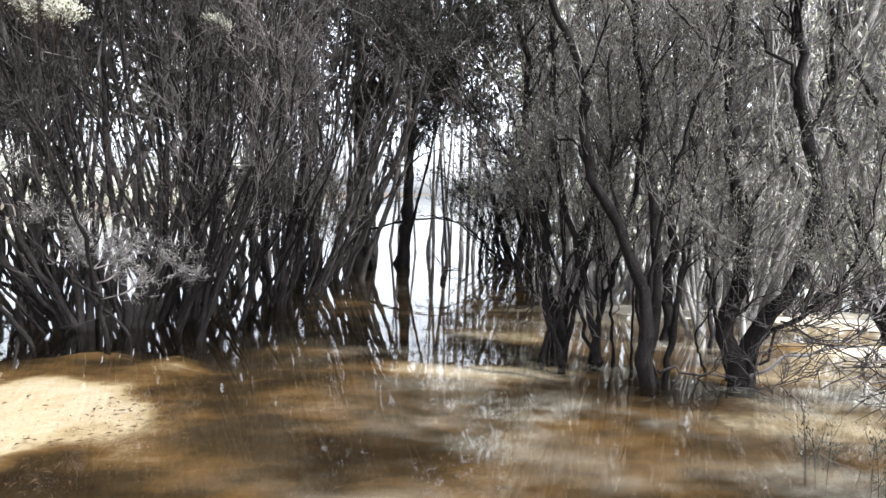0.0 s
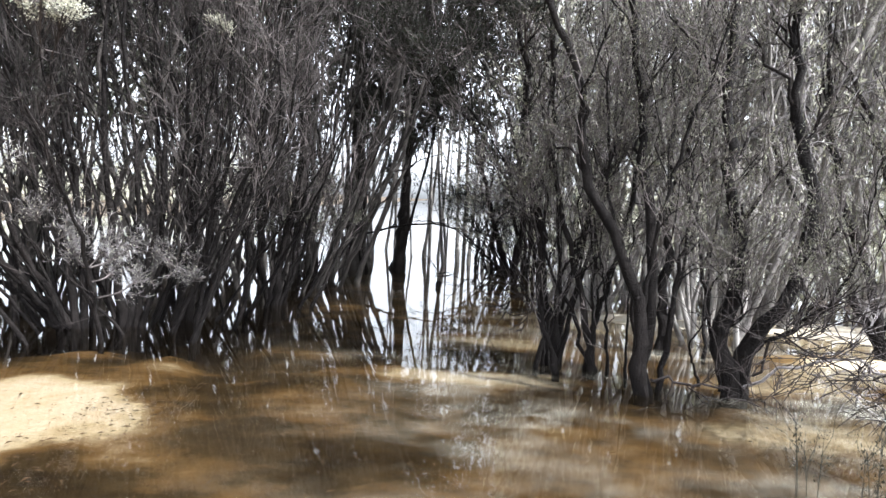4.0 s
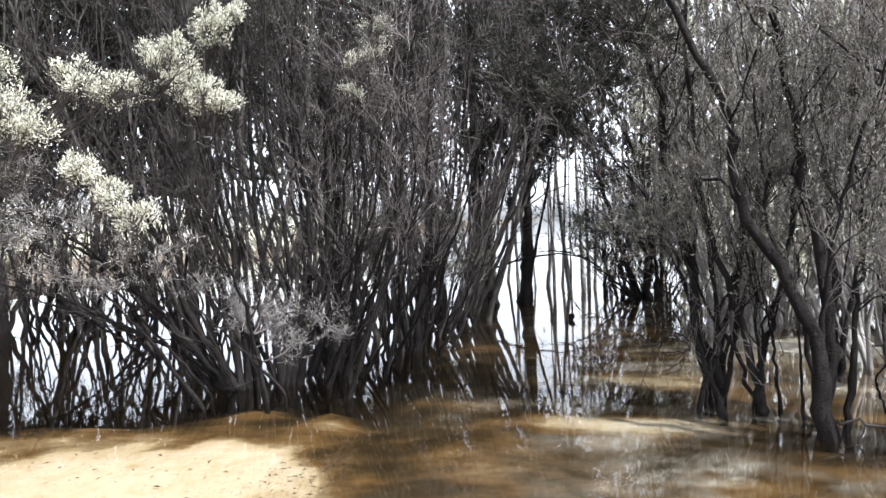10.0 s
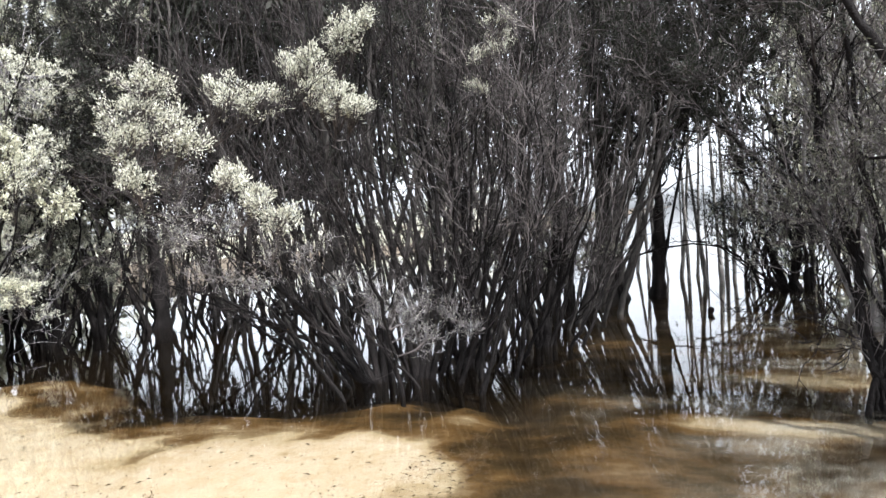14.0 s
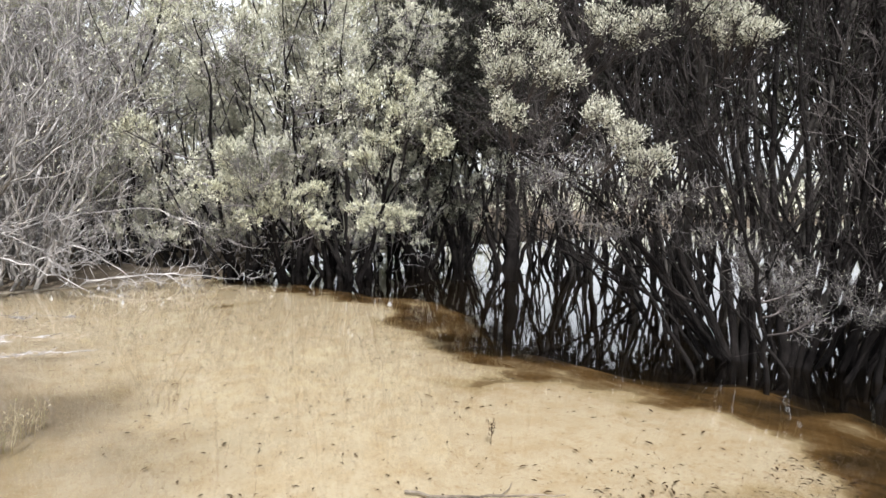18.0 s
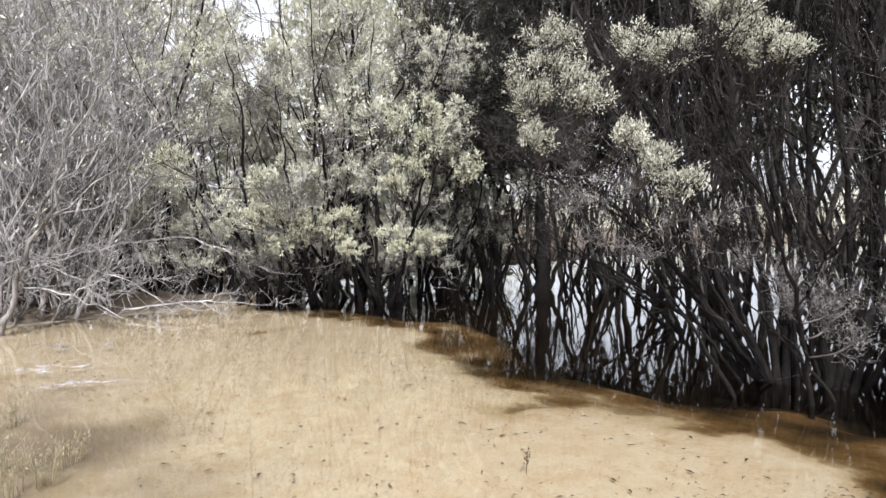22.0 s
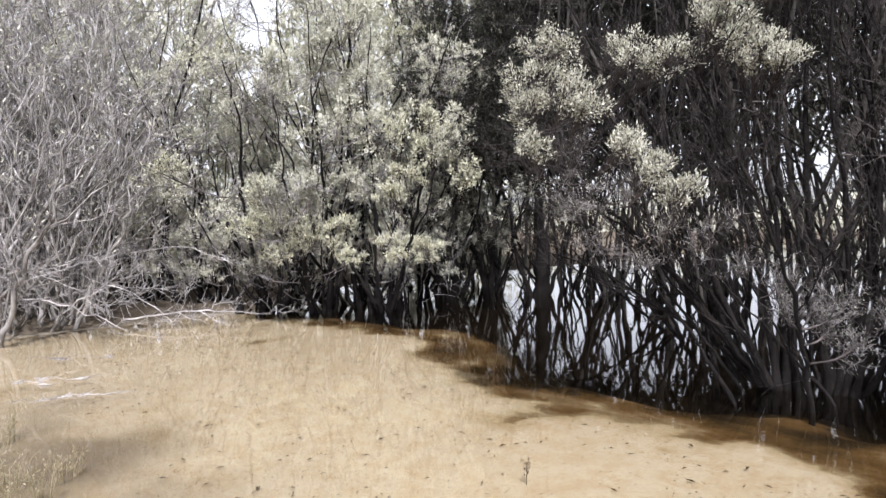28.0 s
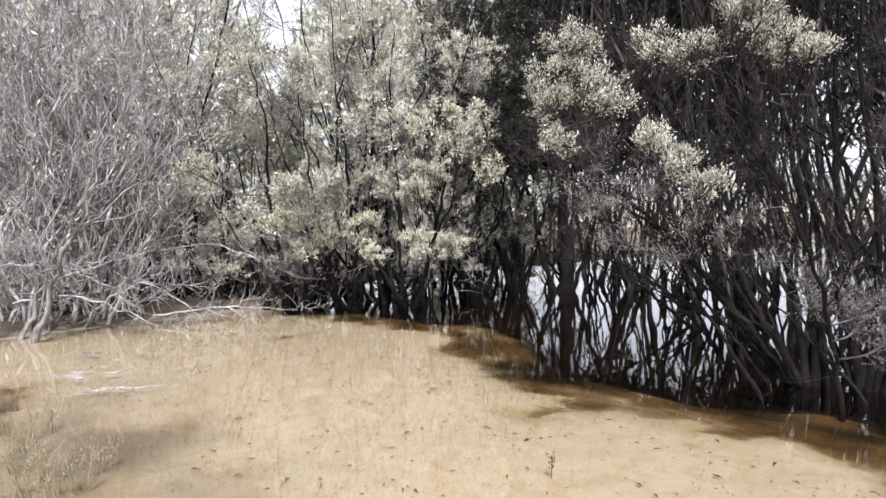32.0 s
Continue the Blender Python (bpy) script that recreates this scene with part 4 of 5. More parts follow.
SLANT = "black slanting stems rising through pale leafy boughs"
grow(24, [(0.075, [(-13.27, 3.94, 0.0), (-13.87, 3.86, 0.91), (-13.93, 3.62, 1.6), (-13.99, 3.38, 2.41), (-14.04, 3.14, 3.14)]), (0.05, [(-12.86, 4.11, 0.0), (-13.39, 4.29, 0.68), (-13.43, 4.14, 1.47), (-13.44, 4.1, 2.24), (-13.5, 3.91, 2.9)])], SLANT, "leaning trees on the sand bank", leaf=LEAF_PALE, leaf_amount=0.5, twig_r=0.005, leaf_size=0.05, fine=0.5, low=0.12, slim=0.85, crook=1.3, twig_mat=TWIG_PALE, extra=2)
grow(25, [(0.075, [(-12.04, 4.58, 0.0), (-12.65, 4.57, 0.81), (-12.75, 4.26, 1.68), (-12.83, 4.02, 2.53), (-12.87, 3.86, 3.26)]), (0.06, [(-11.58, 4.82, 0.0), (-12.15, 4.93, 0.7), (-12.28, 4.58, 1.56), (-12.35, 4.39, 2.3), (-12.38, 4.31, 3.02)]), (0.05, [(-11.3, 5.08, 0.0), (-11.74, 5.48, 0.68), (-11.55, 5.89, 1.41), (-11.34, 6.28, 2.14)])], SLANT, "leaning trees on the sand bank", leaf=LEAF_PALE, leaf_amount=0.5, twig_r=0.005, leaf_size=0.05, fine=0.5, low=0.12, slim=0.85, crook=1.3, twig_mat=TWIG_PALE, extra=2)
grow(26, [(0.075, [(-10.45, 6.55, 0.00), (-11.00, 6.74, 0.61), (-11.16, 6.47, 1.32), (-11.33, 6.15, 2.01), (-11.43, 5.96, 2.69)]), (0.06, [(-10.16, 6.82, 0.00), (-10.71, 7.03, 0.71), (-10.83, 6.84, 1.40), (-10.89, 6.74, 2.19), (-10.97, 6.59, 2.96)])], SLANT, "leaning trees on the sand bank", leaf=LEAF_PALE, leaf_amount=0.5, twig_r=0.005, leaf_size=0.05, fine=0.5, low=0.12, slim=0.85, crook=1.3, twig_mat=TWIG_PALE, extra=2)

low_rng = np.random.default_rng(27)
LOW_FAN = []
for k in range(6):
    foot = np.array([-5.75 + 0.25 * k, 8.15 + low_rng.normal() * 0.12, 0.0])
    reach, rise = 1.9 - 0.3 * k, 1.5 + 0.54 * k
    way = np.array([-reach, -0.45 * reach + 0.1 * k, rise])
    LOW_FAN.append((low_rng.uniform(0.025, 0.04), [tuple(foot + way * f + low_rng.normal(size=3) * 0.06 * (f > 0)) for f in (0, 0.3, 0.62, 1.0)]))
grow(27, LOW_FAN, "dark tree with long stems slanting low over the water", leaf=LEAF_DARK, leaf_amount=0.3, low=0.3, fine=0.6, crook=0.9, slim=0.8, extra=1, shoots=4, crown=14, crown_span=(0.6, 1.3), tuft=(7, 4, 6), leaf_size=0.036)


# ---- the wood behind: a few grown trees, copied ----
LEAFY = "leafy grey-green swamp tree with dark slanting stems"
BARE = "bare grey-stemmed swamp tree with dense fine twigs"
THIN = "thin dark-stemmed swamp tree against the bright sky"
SLENDER = "clump of thin crooked black stems in open water"
POLE = "slender upright dark tree far up the channel"
THICKET = "bleached leafless thicket of fine pale twigs on the bank"
Z = (0, 0, 0)
kinds = {
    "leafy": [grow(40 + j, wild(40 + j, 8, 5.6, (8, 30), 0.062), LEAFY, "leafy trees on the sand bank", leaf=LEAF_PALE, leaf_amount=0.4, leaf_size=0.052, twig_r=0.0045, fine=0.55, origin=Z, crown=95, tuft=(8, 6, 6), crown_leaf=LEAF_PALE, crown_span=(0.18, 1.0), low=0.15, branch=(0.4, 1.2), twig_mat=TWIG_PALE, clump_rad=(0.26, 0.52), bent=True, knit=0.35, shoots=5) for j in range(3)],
    # grey and pale bark put sunlight into the stems of these far trees
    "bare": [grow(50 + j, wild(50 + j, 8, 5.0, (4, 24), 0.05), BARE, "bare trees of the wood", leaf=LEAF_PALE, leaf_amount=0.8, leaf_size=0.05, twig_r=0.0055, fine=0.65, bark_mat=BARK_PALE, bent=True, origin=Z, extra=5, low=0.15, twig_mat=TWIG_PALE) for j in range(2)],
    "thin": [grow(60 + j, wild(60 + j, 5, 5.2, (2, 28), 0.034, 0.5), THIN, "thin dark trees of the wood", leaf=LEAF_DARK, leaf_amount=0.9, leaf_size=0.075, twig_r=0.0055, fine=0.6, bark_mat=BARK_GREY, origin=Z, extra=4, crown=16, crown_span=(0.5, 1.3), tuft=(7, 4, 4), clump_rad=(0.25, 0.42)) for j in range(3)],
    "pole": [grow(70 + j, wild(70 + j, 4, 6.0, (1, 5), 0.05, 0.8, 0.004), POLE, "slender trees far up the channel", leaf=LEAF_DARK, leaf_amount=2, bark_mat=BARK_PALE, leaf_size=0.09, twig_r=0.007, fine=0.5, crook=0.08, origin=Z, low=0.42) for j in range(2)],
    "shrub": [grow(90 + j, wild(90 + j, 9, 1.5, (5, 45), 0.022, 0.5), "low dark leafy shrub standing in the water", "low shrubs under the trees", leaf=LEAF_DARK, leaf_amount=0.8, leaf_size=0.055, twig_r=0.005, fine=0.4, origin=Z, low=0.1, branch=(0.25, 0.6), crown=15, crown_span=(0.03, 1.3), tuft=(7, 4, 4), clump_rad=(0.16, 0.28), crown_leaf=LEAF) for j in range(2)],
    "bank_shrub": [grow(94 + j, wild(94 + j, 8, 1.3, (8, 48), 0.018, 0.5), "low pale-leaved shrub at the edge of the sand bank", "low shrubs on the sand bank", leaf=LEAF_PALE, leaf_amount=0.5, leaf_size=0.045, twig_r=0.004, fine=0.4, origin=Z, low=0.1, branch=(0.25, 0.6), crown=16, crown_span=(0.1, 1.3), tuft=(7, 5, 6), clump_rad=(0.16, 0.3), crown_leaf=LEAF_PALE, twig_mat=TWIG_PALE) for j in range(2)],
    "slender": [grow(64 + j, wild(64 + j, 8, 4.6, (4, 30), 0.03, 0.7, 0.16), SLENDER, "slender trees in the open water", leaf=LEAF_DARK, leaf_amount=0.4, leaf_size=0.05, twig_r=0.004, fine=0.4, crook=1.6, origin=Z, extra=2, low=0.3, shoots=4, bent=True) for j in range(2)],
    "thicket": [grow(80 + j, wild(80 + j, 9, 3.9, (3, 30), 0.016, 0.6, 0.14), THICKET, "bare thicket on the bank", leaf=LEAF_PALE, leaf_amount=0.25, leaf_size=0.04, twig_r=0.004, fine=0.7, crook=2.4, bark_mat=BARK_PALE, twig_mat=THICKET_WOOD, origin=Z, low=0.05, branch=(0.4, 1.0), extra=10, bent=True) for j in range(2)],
}
used = set()


def plant(kind, j, x, y, turn, size=1.0, tall=1.0):
    ob = kinds[kind][j % len(kinds[kind])]
    m = Matrix.LocRotScale((x, y, 0), Euler((0, 0, radians(turn))), (size, size, size * tall))
    if ob.name in used:
        copy_thing(ob, m)
    else:
        used.add(ob.name)
        ob.matrix_basis = m


spots = {
    "leafy": [(-14.3, 3.6), (-15.2, 4.8), (-11.9, 5.2), (-11.3, 6.6), (-10.2, 6.5), (-12.9, 6.4), (-11.9, 7.6), (-10.9, 8.6), (-13.4, 4.6), (-12.6, 9.2), (-13.6, 7.0)],
    "bare": [(-15.0, 2.4), (3.35, 7.4), (4.6, 9.0), (6.3, 8.2), (3.4, 10.2), (5.4, 10.6), (7.4, 10.4), (7.2, 8.8), (3.9, 8.5), (2.6, 9.6), (4.9, 11.4), (6.9, 9.6), (8.4, 9.2), (2.9, 11.8), (8.2, 12.2)],
    "thin": [(-3.9, 11.3), (-3.3, 12.7), (-4.6, 12.2), (-4.8, 13.4), (-6.6, 12.6), (-5.4, 11.2), (-10.2, 11.3), (-8.9, 11.4), (-5.2, 8.9), (-2.3, 9.8), (-2.1, 11.6), (-3.6, 11.0), (-8.4, 13.6), (-2.4, 14.2), (-2.9, 12.8), (-9.8, 12.6), (-8.0, 12.2), (-11.3, 11.2), (-12.2, 10.8), (-9.4, 14.6), (-2.2, 10.6), (-2.7, 11.9), (-1.9, 12.4)],
    "pole": [(-0.2, 17.0), (1.0, 17.5), (2.3, 18.0), (-1.8, 18.0), (3.4, 17.5), (0.9, 14.9), (0.4, 16.0), (-0.8, 16.2)],
    "bank_shrub": [(-12.9, 4.9), (-12.5, 6.0), (-11.4, 7.0), (-13.4, 3.6), (-11.9, 5.1), (-10.7, 7.4)],
    "shrub": [(-10.8, 8.4), (-2.1, 9.9), (-1.9, 11.2), (-11.4, 9.8), (-10.4, 10.6), (1.7, 14.2), (2.4, 14.4), (2.0, 12.9)],
    "slender": [(-9.8, 10.8), (-9.1, 11.3), (-8.5, 11.8), (-7.7, 12.3)],
    "thicket": [(-14.8, 2.2), (-14.6, 0.4), (-16.0, 2.8), (-12.6, 1.4), (-12.8, 1.9), (-13.6, 2.0), (-13.3, 0.6), (-12.2, 0.4), (-14.6, 1.6)],
}
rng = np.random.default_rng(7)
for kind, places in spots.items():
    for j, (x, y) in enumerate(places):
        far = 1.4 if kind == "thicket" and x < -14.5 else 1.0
        # heights are fitted to the camera's view: tall, but low where open sky is to show
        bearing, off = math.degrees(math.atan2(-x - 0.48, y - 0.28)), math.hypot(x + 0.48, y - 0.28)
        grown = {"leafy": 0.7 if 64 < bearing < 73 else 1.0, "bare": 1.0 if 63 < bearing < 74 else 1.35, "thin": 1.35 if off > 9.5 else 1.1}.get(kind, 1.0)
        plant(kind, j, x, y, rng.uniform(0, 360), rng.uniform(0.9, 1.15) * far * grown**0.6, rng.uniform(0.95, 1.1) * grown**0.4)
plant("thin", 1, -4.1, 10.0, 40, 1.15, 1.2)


# ---- fallen wood, weeds, litter ----
def fallen(seed, points, r, label, material=None, side=10, reach=(0.3, 0.9), flat=1.0, spread=1.0):
    """A dead limb with its side twigs."""
    rng = np.random.default_rng(seed)
    p = spline(points, 14)
    base = p[0].copy()
    p = (p - base)[None]
    p[0, 1:-1] += rng.normal(size=(12, 3)) * 0.02
    rad = (r * np.linspace(1, 0.35, 14))[None]
    root = new("fallen_branch")
    root.location = base
    tagged(root, label=label, category="branch", group="dead branches at the bank")
    material = material or DEAD
    part_of("limb", *tubes(p, rad, 7), material, root, smooth=True)
    b1, r1 = sprout(rng, p, rad, side, (0.15, 1.0), reach, (0.4, 1.1), 6, 0.0, 0.5)
    b2, r2 = sprout(rng, b1, r1, 6, (0.2, 1.0), (0.12 * spread, 0.45 * spread), (0.3, 1.0), 4, -0.1, thin=0.005)
    b3, r3 = sprout(rng, b2, r2, 3, (0.2, 1.0), (0.06 * spread, 0.2 * spread), (0.3, 1.0), 2, -0.1, thin=0.004)
    for b in (b1, b2, b3):
        b[:, :, 2] *= flat
    part_of("brushwood", *stack([tubes(b1, r1, 4), tubes(b2, r2, 3), tubes(b3, r3, 3)]), material, root, kind="stuff")
    return root


GREY_LIMB = "bleached dead branch lying over the water's edge"
fallen(101, [(-12.0, 1.1, 0.75), (-11.58, 2.45, 1.14), (-11.2, 3.54, 1.23), (-10.8, 4.1, 0.94)], 0.014, GREY_LIMB)
fallen(102, [(-11.9, 1.7, 0.25), (-11.5, 2.4, 0.72), (-11.35, 3.0, 0.3), (-11.2, 3.6, 0.06)], 0.013, GREY_LIMB)
fallen(103, [(-11.9, 0.7, 0.5), (-11.5, 1.3, 0.62), (-11.1, 2.0, 0.35), (-10.9, 2.5, 0.05)], 0.015, GREY_LIMB)
fallen(104, [(-11.8, 2.6, 0.12), (-11.4, 3.3, 0.2), (-11.2, 4.1, 0.14), (-11.1, 4.8, 0.05)], 0.016, GREY_LIMB)
fallen(105, [(-12.1, 0.2, 0.9), (-11.7, 0.9, 1.1), (-11.3, 1.6, 0.85), (-11.0, 2.2, 0.5)], 0.013, GREY_LIMB)
fallen(106, [(-12.0, 2.0, 1.6), (-12.1, 2.2, 2.3), (-12.3, 2.6, 3.0), (-12.2, 3.0, 3.6)], 0.028, "pale dead limb standing up out of the thicket")
fallen(107, [(-12.2, 0.9, 0.05), (-12.3, 1.2, 1.3), (-12.2, 1.8, 2.2), (-12.3, 2.2, 3.2)], 0.032, "pale dead limb standing up out of the thicket")
SHALLOW_TWIG = "thin dead twig lying in the shallow water"
fallen(108, [(-9.9, 1.1, 0.01), (-9.6, 1.5, 0.03), (-9.4, 1.9, 0.01)], 0.004, SHALLOW_TWIG, THICKET_WOOD, side=3, reach=(0.08, 0.2), flat=0.1, spread=0.35)
fallen(109, [(-8.7, 0.85, 0.01), (-8.45, 1.15, 0.03), (-8.3, 1.45, 0.0)], 0.005, SHALLOW_TWIG, THICKET_WOOD, side=4, reach=(0.1, 0.3), flat=0.1, spread=0.35)
fallen(118, [(-7.8, 0.75, 0.0), (-7.6, 1.05, 0.02), (-7.5, 1.4, 0.0)], 0.004, SHALLOW_TWIG, THICKET_WOOD, side=4, reach=(0.1, 0.25), flat=0.1, spread=0.35)
fallen(111, [(2.75, 5.1, 0.1), (3.3, 4.7, 0.45), (3.7, 4.4, 0.3), (4.1, 4.2, 0.05)], 0.014, "bare grey bough trailing into the water", TWIG_PALE, side=8)
fallen(112, [(2.0, 5.1, 0.12), (2.35, 4.95, 0.14), (2.75, 4.85, 0.02)], 0.014, "broken dark stick leaning on the water", TWIG, side=6, reach=(0.15, 0.4))
fallen(113, [(1.4, 6.1, 0.4), (1.0, 6.3, 0.62), (0.6, 6.4, 0.7)], 0.01, "broken dark stick leaning over the channel", TWIG, side=5, reach=(0.15, 0.4))
DARK_BOUGH = "thin dark dead bough reaching low over the water"
fallen(115, [(2.76, 5.0, 0.22), (2.78, 4.75, 0.55), (2.9, 4.45, 0.77), (3.0, 4.25, 1.0)], 0.012, DARK_BOUGH, TWIG, side=6, reach=(0.15, 0.45))
fallen(116, [(2.80, 4.8, 0.6), (2.95, 4.35, 0.5), (3.1, 4.05, 0.42), (3.2, 3.8, 0.36)], 0.008, DARK_BOUGH, TWIG, side=7, reach=(0.15, 0.4))
fallen(117, [(3.0, 4.3, 0.85), (3.1, 4.02, 0.72), (3.2, 3.75, 0.62)], 0.007, DARK_BOUGH, TWIG, side=6, reach=(0.15, 0.4))
stick = new("fallen_stick")
stick.location = (-3.18, 2.33, -0.03)
tagged(stick, label="thin grey stick lying under the shallow water", category="branch", group="dead branches at the bank")
stick_line = spline([(0, 0, 0), (0.2, 0.14, 0.005), (0.36, 0.36, 0.0), (0.58, 0.64, 0.004)], 12)[None]
stick_line[0, 1:-1, :2] += np.random.default_rng(118).normal(size=(10, 2)) * 0.012
part_of("limb", *tubes(stick_line, np.linspace(0.009, 0.004, 12)[None], 6), TWIG_PALE, stick, smooth=True)
for a, b in (((0.2, 0.14, 0.004), (0.36, 0.12, 0.006)), ((0.36, 0.36, 0.0), (0.3, 0.52, 0.006)), ((0.47, 0.5, 0.002), (0.62, 0.5, 0.006))):
    part_of("side_twig", *tubes(spline([a, tuple((np.array(a) + b) / 2 + [0.01, 0.012, 0]), b], 5)[None], np.linspace(0.004, 0.002, 5)[None], 5), TWIG_PALE, stick, smooth=True)
# the bough that arches down to the water far up the channel
fallen(114, [(-1.23, 12.96, 0.72), (-0.4, 13.0, 0.93), (0.41, 13.0, 0.96), (0.91, 12.98, 0.61), (1.3, 12.95, 0.02)], 0.022, "dark bough arching down to the water", BARK, side=9, reach=(0.15, 0.5))
snag = new("snag")
snag.location = (0.27, 10.85, 0)
tagged(snag, label="small black knot of wood standing out of the water", category="stump")
part_of("knot", *tubes(np.array([[(0, 0, -0.3), (0.0, 0, 0.0), (0.01, 0, 0.05), (0.02, 0.01, 0.09), (0.02, 0.01, 0.115)]], float), np.array([[0.03, 0.034, 0.05, 0.042, 0.004]]), 9), BARK, snag, smooth=True)


def weed(seed, x, y, height, count, label, material, leafy_amount=6, lean=0.35, z=-0.05):
    rng = np.random.default_rng(seed)
    root = new("weed")
    root.location = (x, y, z)
    tagged(root, label=label, category="plant", group="weeds by the water")
    az = rng.uniform(0, 2 * np.pi, count)
    out = np.stack([np.cos(az), np.sin(az), 0 * az], -1)
    h = height * rng.uniform(0.5, 1.1, count)
    t = np.linspace(0, 1, 6)
    p = out[:, None] * rng.uniform(0.01, 0.12, (count, 1, 1)) + out[:, None] * (t**1.6)[None, :, None] * (h * rng.uniform(0, lean, count))[:, None, None]
    p = p + np.array([0, 0, 1]) * (t[None, :, None] * h[:, None, None])
    r = 0.0028 * np.linspace(1, 0.4, 6)[None].repeat(count, 0)
    if count <= 6:
        for j in range(count):
            part_of("stalk", *tubes(p[j:j + 1], r[j:j + 1], 4), material, root)
    else:
        part_of("stalk", *tubes(p, r, 4), material, root, kind="stuff")
    b, q = sprout(rng, p, r, 7, (0.25, 1.0), (0.1 * height, 0.4 * height), (0.4, 1.0), 3, 0.3, thin=0.0016)
    part_of("side_shoot", *tubes(b, q, 3), material, root, kind="stuff")
    part_of("leafage", *leaves_on(rng, b, leafy_amount, 0.022, 0.012), material, root, kind="stuff")


DRY = "tuft of dry straw-coloured weeds on the bank"
for j, (x, y, h, c) in enumerate([(-5.75, 0.42, 0.42, 30), (-5.5, 0.62, 0.3, 22), (-6.1, 0.5, 0.5, 30), (-5.3, 0.3, 0.4, 26), (-5.9, 0.15, 0.55, 30), (-6.4, 0.1, 0.5, 26), (-5.2, 0.72, 0.35, 24), (-5.45, 0.9, 0.3, 22), (-6.6, 0.7, 0.35, 22), (-5.0, 0.5, 0.4, 22)]):
    weed(120 + j, x, y, h * 0.65, c // 2, DRY, STRAW, 2)
weed(130, 2.3, 3.3, 0.55, 4, "thin dark weed standing in the shallow water", LEAF_DARK, 5, 0.15)
weed(131, 2.55, 3.2, 0.4, 5, "thin dark weed standing in the shallow water", LEAF_DARK, 5, 0.3)
weed(132, 2.75, 3.35, 0.35, 5, "thin dark weed standing in the shallow water", LEAF_DARK, 5, 0.4)
weed(133, -3.44, 3.2, 0.15, 1, "small reddish weed spike standing in the shallow water", LITTER, 7, 0.08)


def litter():
    """Dead leaves and bits of bark lying on the bed."""
    rng = np.random.default_rng(140)
    n = 3600
    x, y = rng.uniform(-11, -1.4, n), rng.uniform(1.2, 4.6, n)
    x[:900], y[:900] = rng.uniform(-2.2, 3.6, 900), rng.uniform(2.7, 5.4, 900)
    ang = rng.uniform(0, 2 * np.pi, n)
    d = np.stack([np.cos(ang), np.sin(ang), 0 * ang], -1)
    side = np.stack([-np.sin(ang), np.cos(ang), 0 * ang], -1)
    ln = rng.uniform(0.007, 0.028, (n, 1)) * rng.uniform(0.5, 1.2, (n, 1))
    ln[:900] *= 0.85
    x[900:1150], y[900:1150] = -2.25 + rng.normal(size=250) * 0.28, 3.4 + rng.normal(size=250) * 0.3
    x[1150:1300], y[1150:1300] = -1.75 + rng.normal(size=150) * 0.18, 4.1 + rng.normal(size=150) * 0.3
    ln *= rng.choice([0.5, 0.8, 1.0, 1.5], (n, 1))
    ln[900:1300] *= 0.9
    ln[1300:] *= 0.95
    z = np.full(n, -0.042)
    c = np.stack([x, y, z], -1)
    v = np.stack([c - d * ln, c + side * ln * 0.3 + [0, 0, 0.006], c + d * ln, c - side * ln * 0.3 + [0, 0, 0.006]], 1).reshape(-1, 3)
    f = np.arange(n)[:, None] * 4 + np.arange(4)
    tagged(new("leaf_litter", mesh_of("leaf_litter", v, f, LITTER)), label="scattered dead brown leaves on the pale sand", category="leaf litter", kind="stuff")


litter()


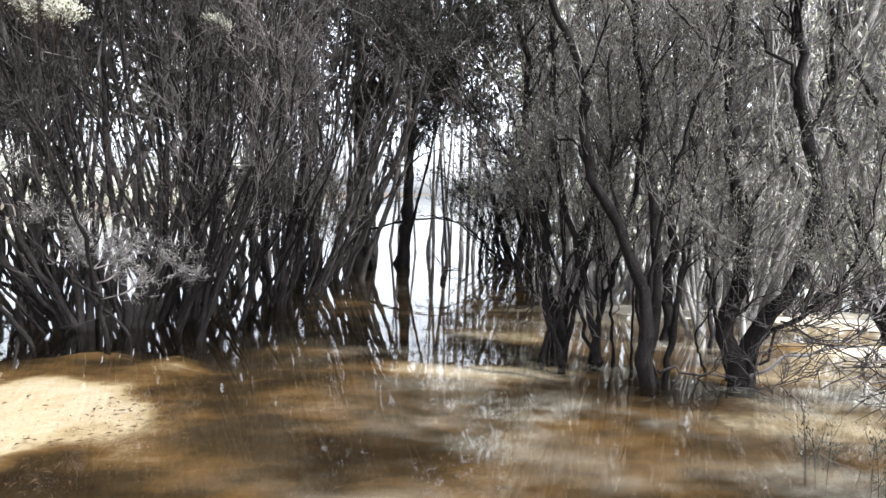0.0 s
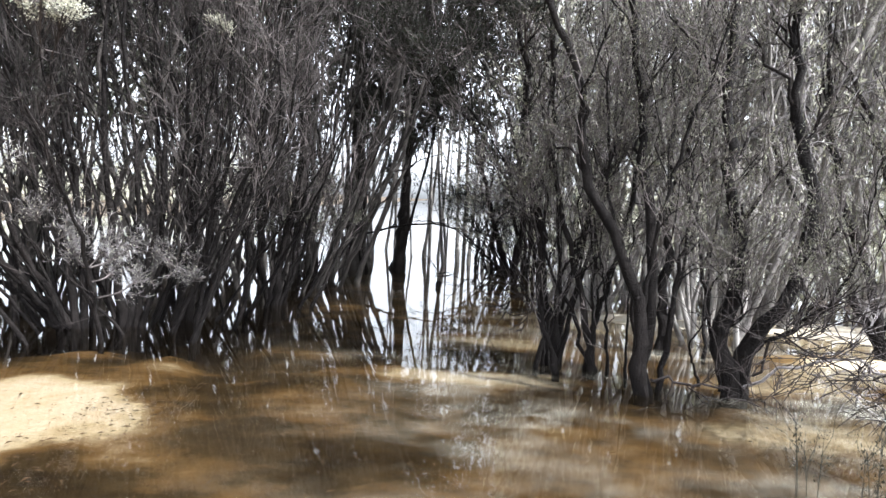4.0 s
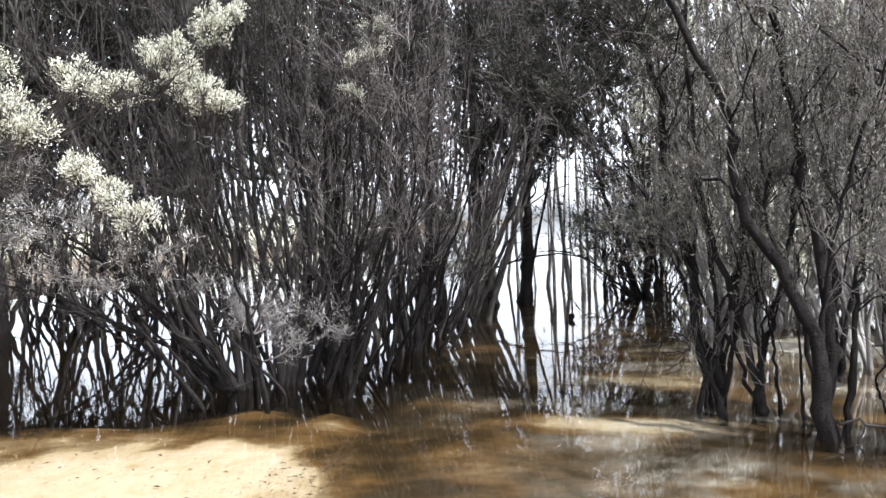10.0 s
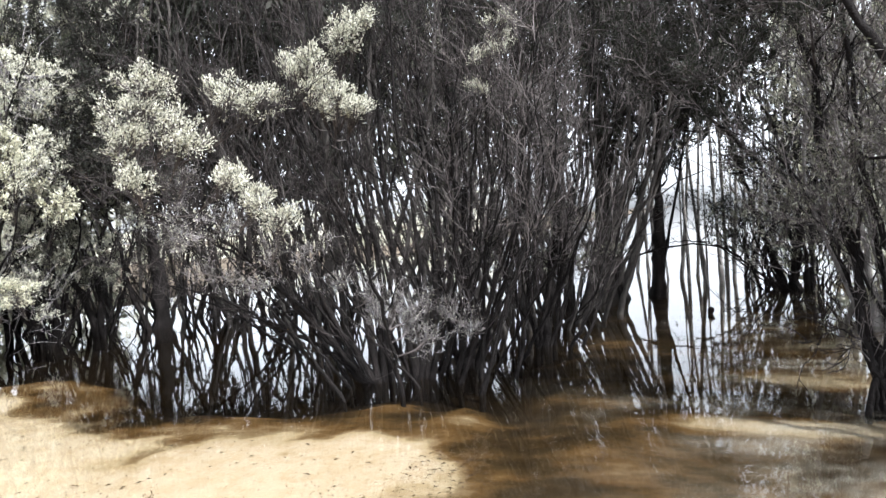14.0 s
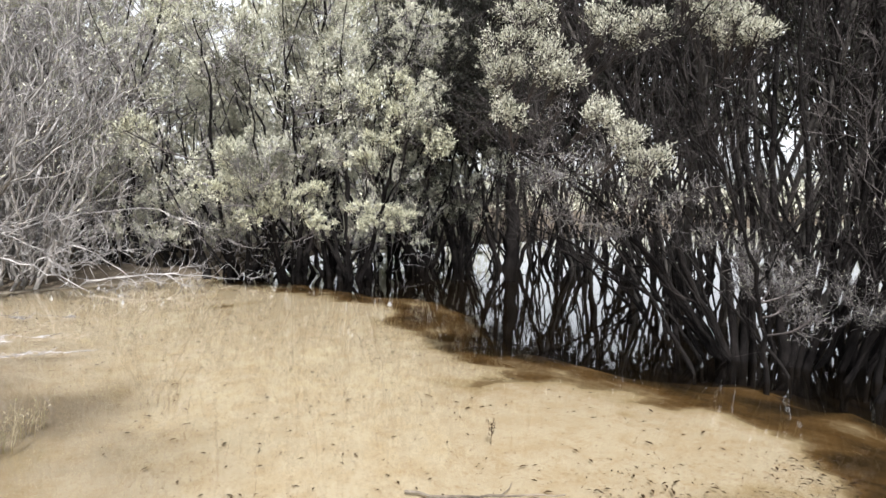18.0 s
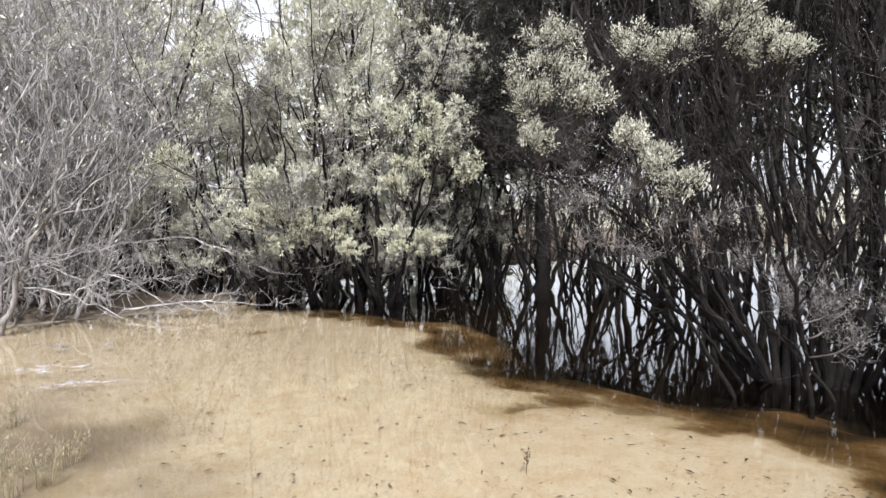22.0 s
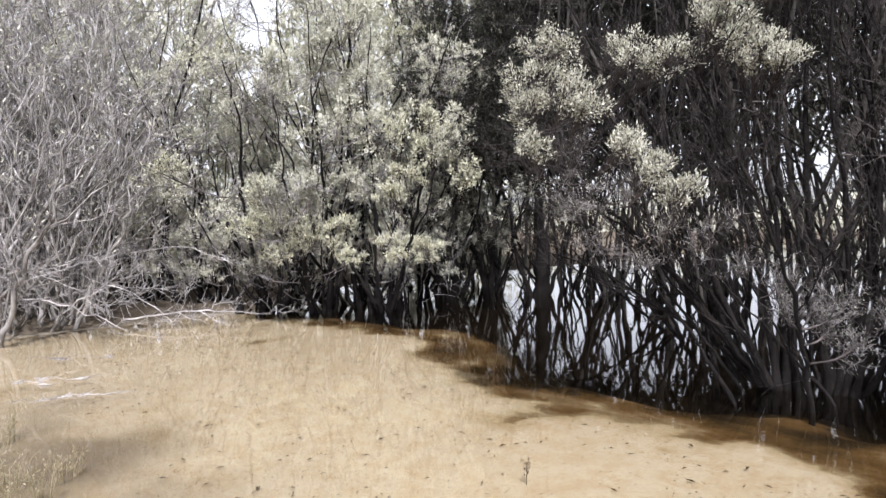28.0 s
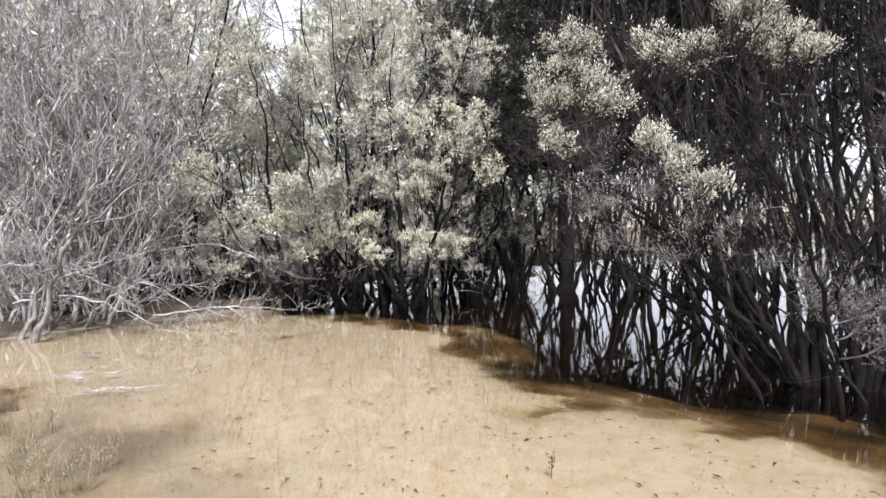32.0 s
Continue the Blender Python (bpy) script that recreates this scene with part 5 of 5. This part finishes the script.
def far_shore():
    """The low tangle of scrub on the far side of the open water."""
    rng = np.random.default_rng(150)
    n = 24000
    a = np.where(rng.random(n) < 0.35, rng.uniform(-0.9, -0.2, n), rng.uniform(0.26, 2.3, n))
    r = rng.uniform(48, 62, n)
    h = (4.6 + 1.3 * np.sin(a * 9) + 1.0 * np.sin(a * 23 + 1)) * rng.uniform(0.3, 1.2, n)
    p = np.stack([-np.sin(a) * r, np.cos(a) * r, rng.uniform(0, 1, n) * np.maximum(h, 0.2)], -1)
    d = unit(rng.normal(size=(n, 3)) + [0, 0, 0.8])
    s_ = unit(np.cross(d, rng.normal(size=(n, 3))))
    ln = rng.uniform(0.3, 0.7, (n, 1))
    v = np.stack([p, p + d * ln * 0.5 + s_ * ln * 0.22, p + d * ln, p + d * ln * 0.5 - s_ * ln * 0.22], 1).reshape(-1, 3)
    tagged(new("far_shore", mesh_of("far_shore", v, np.arange(n)[:, None] * 4 + np.arange(4), LEAF_PALE)), label="low grey-green scrub along the far shore", category="scrub", kind="stuff")


far_shore()


def far_wood(seed, count, bearings, near, base, top, low, material, label):
    """The wood that closes the view behind the trees: strands of twig and leaf, too far off to be told apart."""
    rng = np.random.default_rng(seed)
    a = np.radians(rng.uniform(*bearings, count))
    r = near + rng.exponential(1.6, count)
    ragged = 0.5 * np.sin(a * 31) + 0.35 * np.sin(a * 67 + 1) + 0.3 * np.sin(a * 141 + 2)
    cap = top + ragged
    if low:
        # lowered to fit the view, at the bearing where the camera is to see open sky
        cap -= (top - low) * np.exp(-((np.degrees(a) - 68.5) / 3.2) ** 4)
    z = base + (cap - base) * rng.uniform(0, 1, count) ** 0.9
    p = np.stack([-np.sin(a) * r, np.cos(a) * r, z], -1)
    d = unit(rng.normal(size=(count, 3)) * 0.6 + [0, 0, 0.8])
    side = unit(np.cross(d, rng.normal(size=(count, 3))))
    ln = rng.uniform(0.15, 0.5, (count, 1))
    w = ln * rng.uniform(0.08, 0.2, (count, 1))
    v = np.stack([p, p + d * ln * 0.5 + side * w, p + d * ln, p + d * ln * 0.5 - side * w], 1).reshape(-1, 3)
    tagged(new("far_wood", mesh_of("far_wood", v, np.arange(count)[:, None] * 4 + np.arange(4), material)), label=label, category="woodland", kind="stuff")


# pale and dark leaf colours here stand for sunlit and shaded wood
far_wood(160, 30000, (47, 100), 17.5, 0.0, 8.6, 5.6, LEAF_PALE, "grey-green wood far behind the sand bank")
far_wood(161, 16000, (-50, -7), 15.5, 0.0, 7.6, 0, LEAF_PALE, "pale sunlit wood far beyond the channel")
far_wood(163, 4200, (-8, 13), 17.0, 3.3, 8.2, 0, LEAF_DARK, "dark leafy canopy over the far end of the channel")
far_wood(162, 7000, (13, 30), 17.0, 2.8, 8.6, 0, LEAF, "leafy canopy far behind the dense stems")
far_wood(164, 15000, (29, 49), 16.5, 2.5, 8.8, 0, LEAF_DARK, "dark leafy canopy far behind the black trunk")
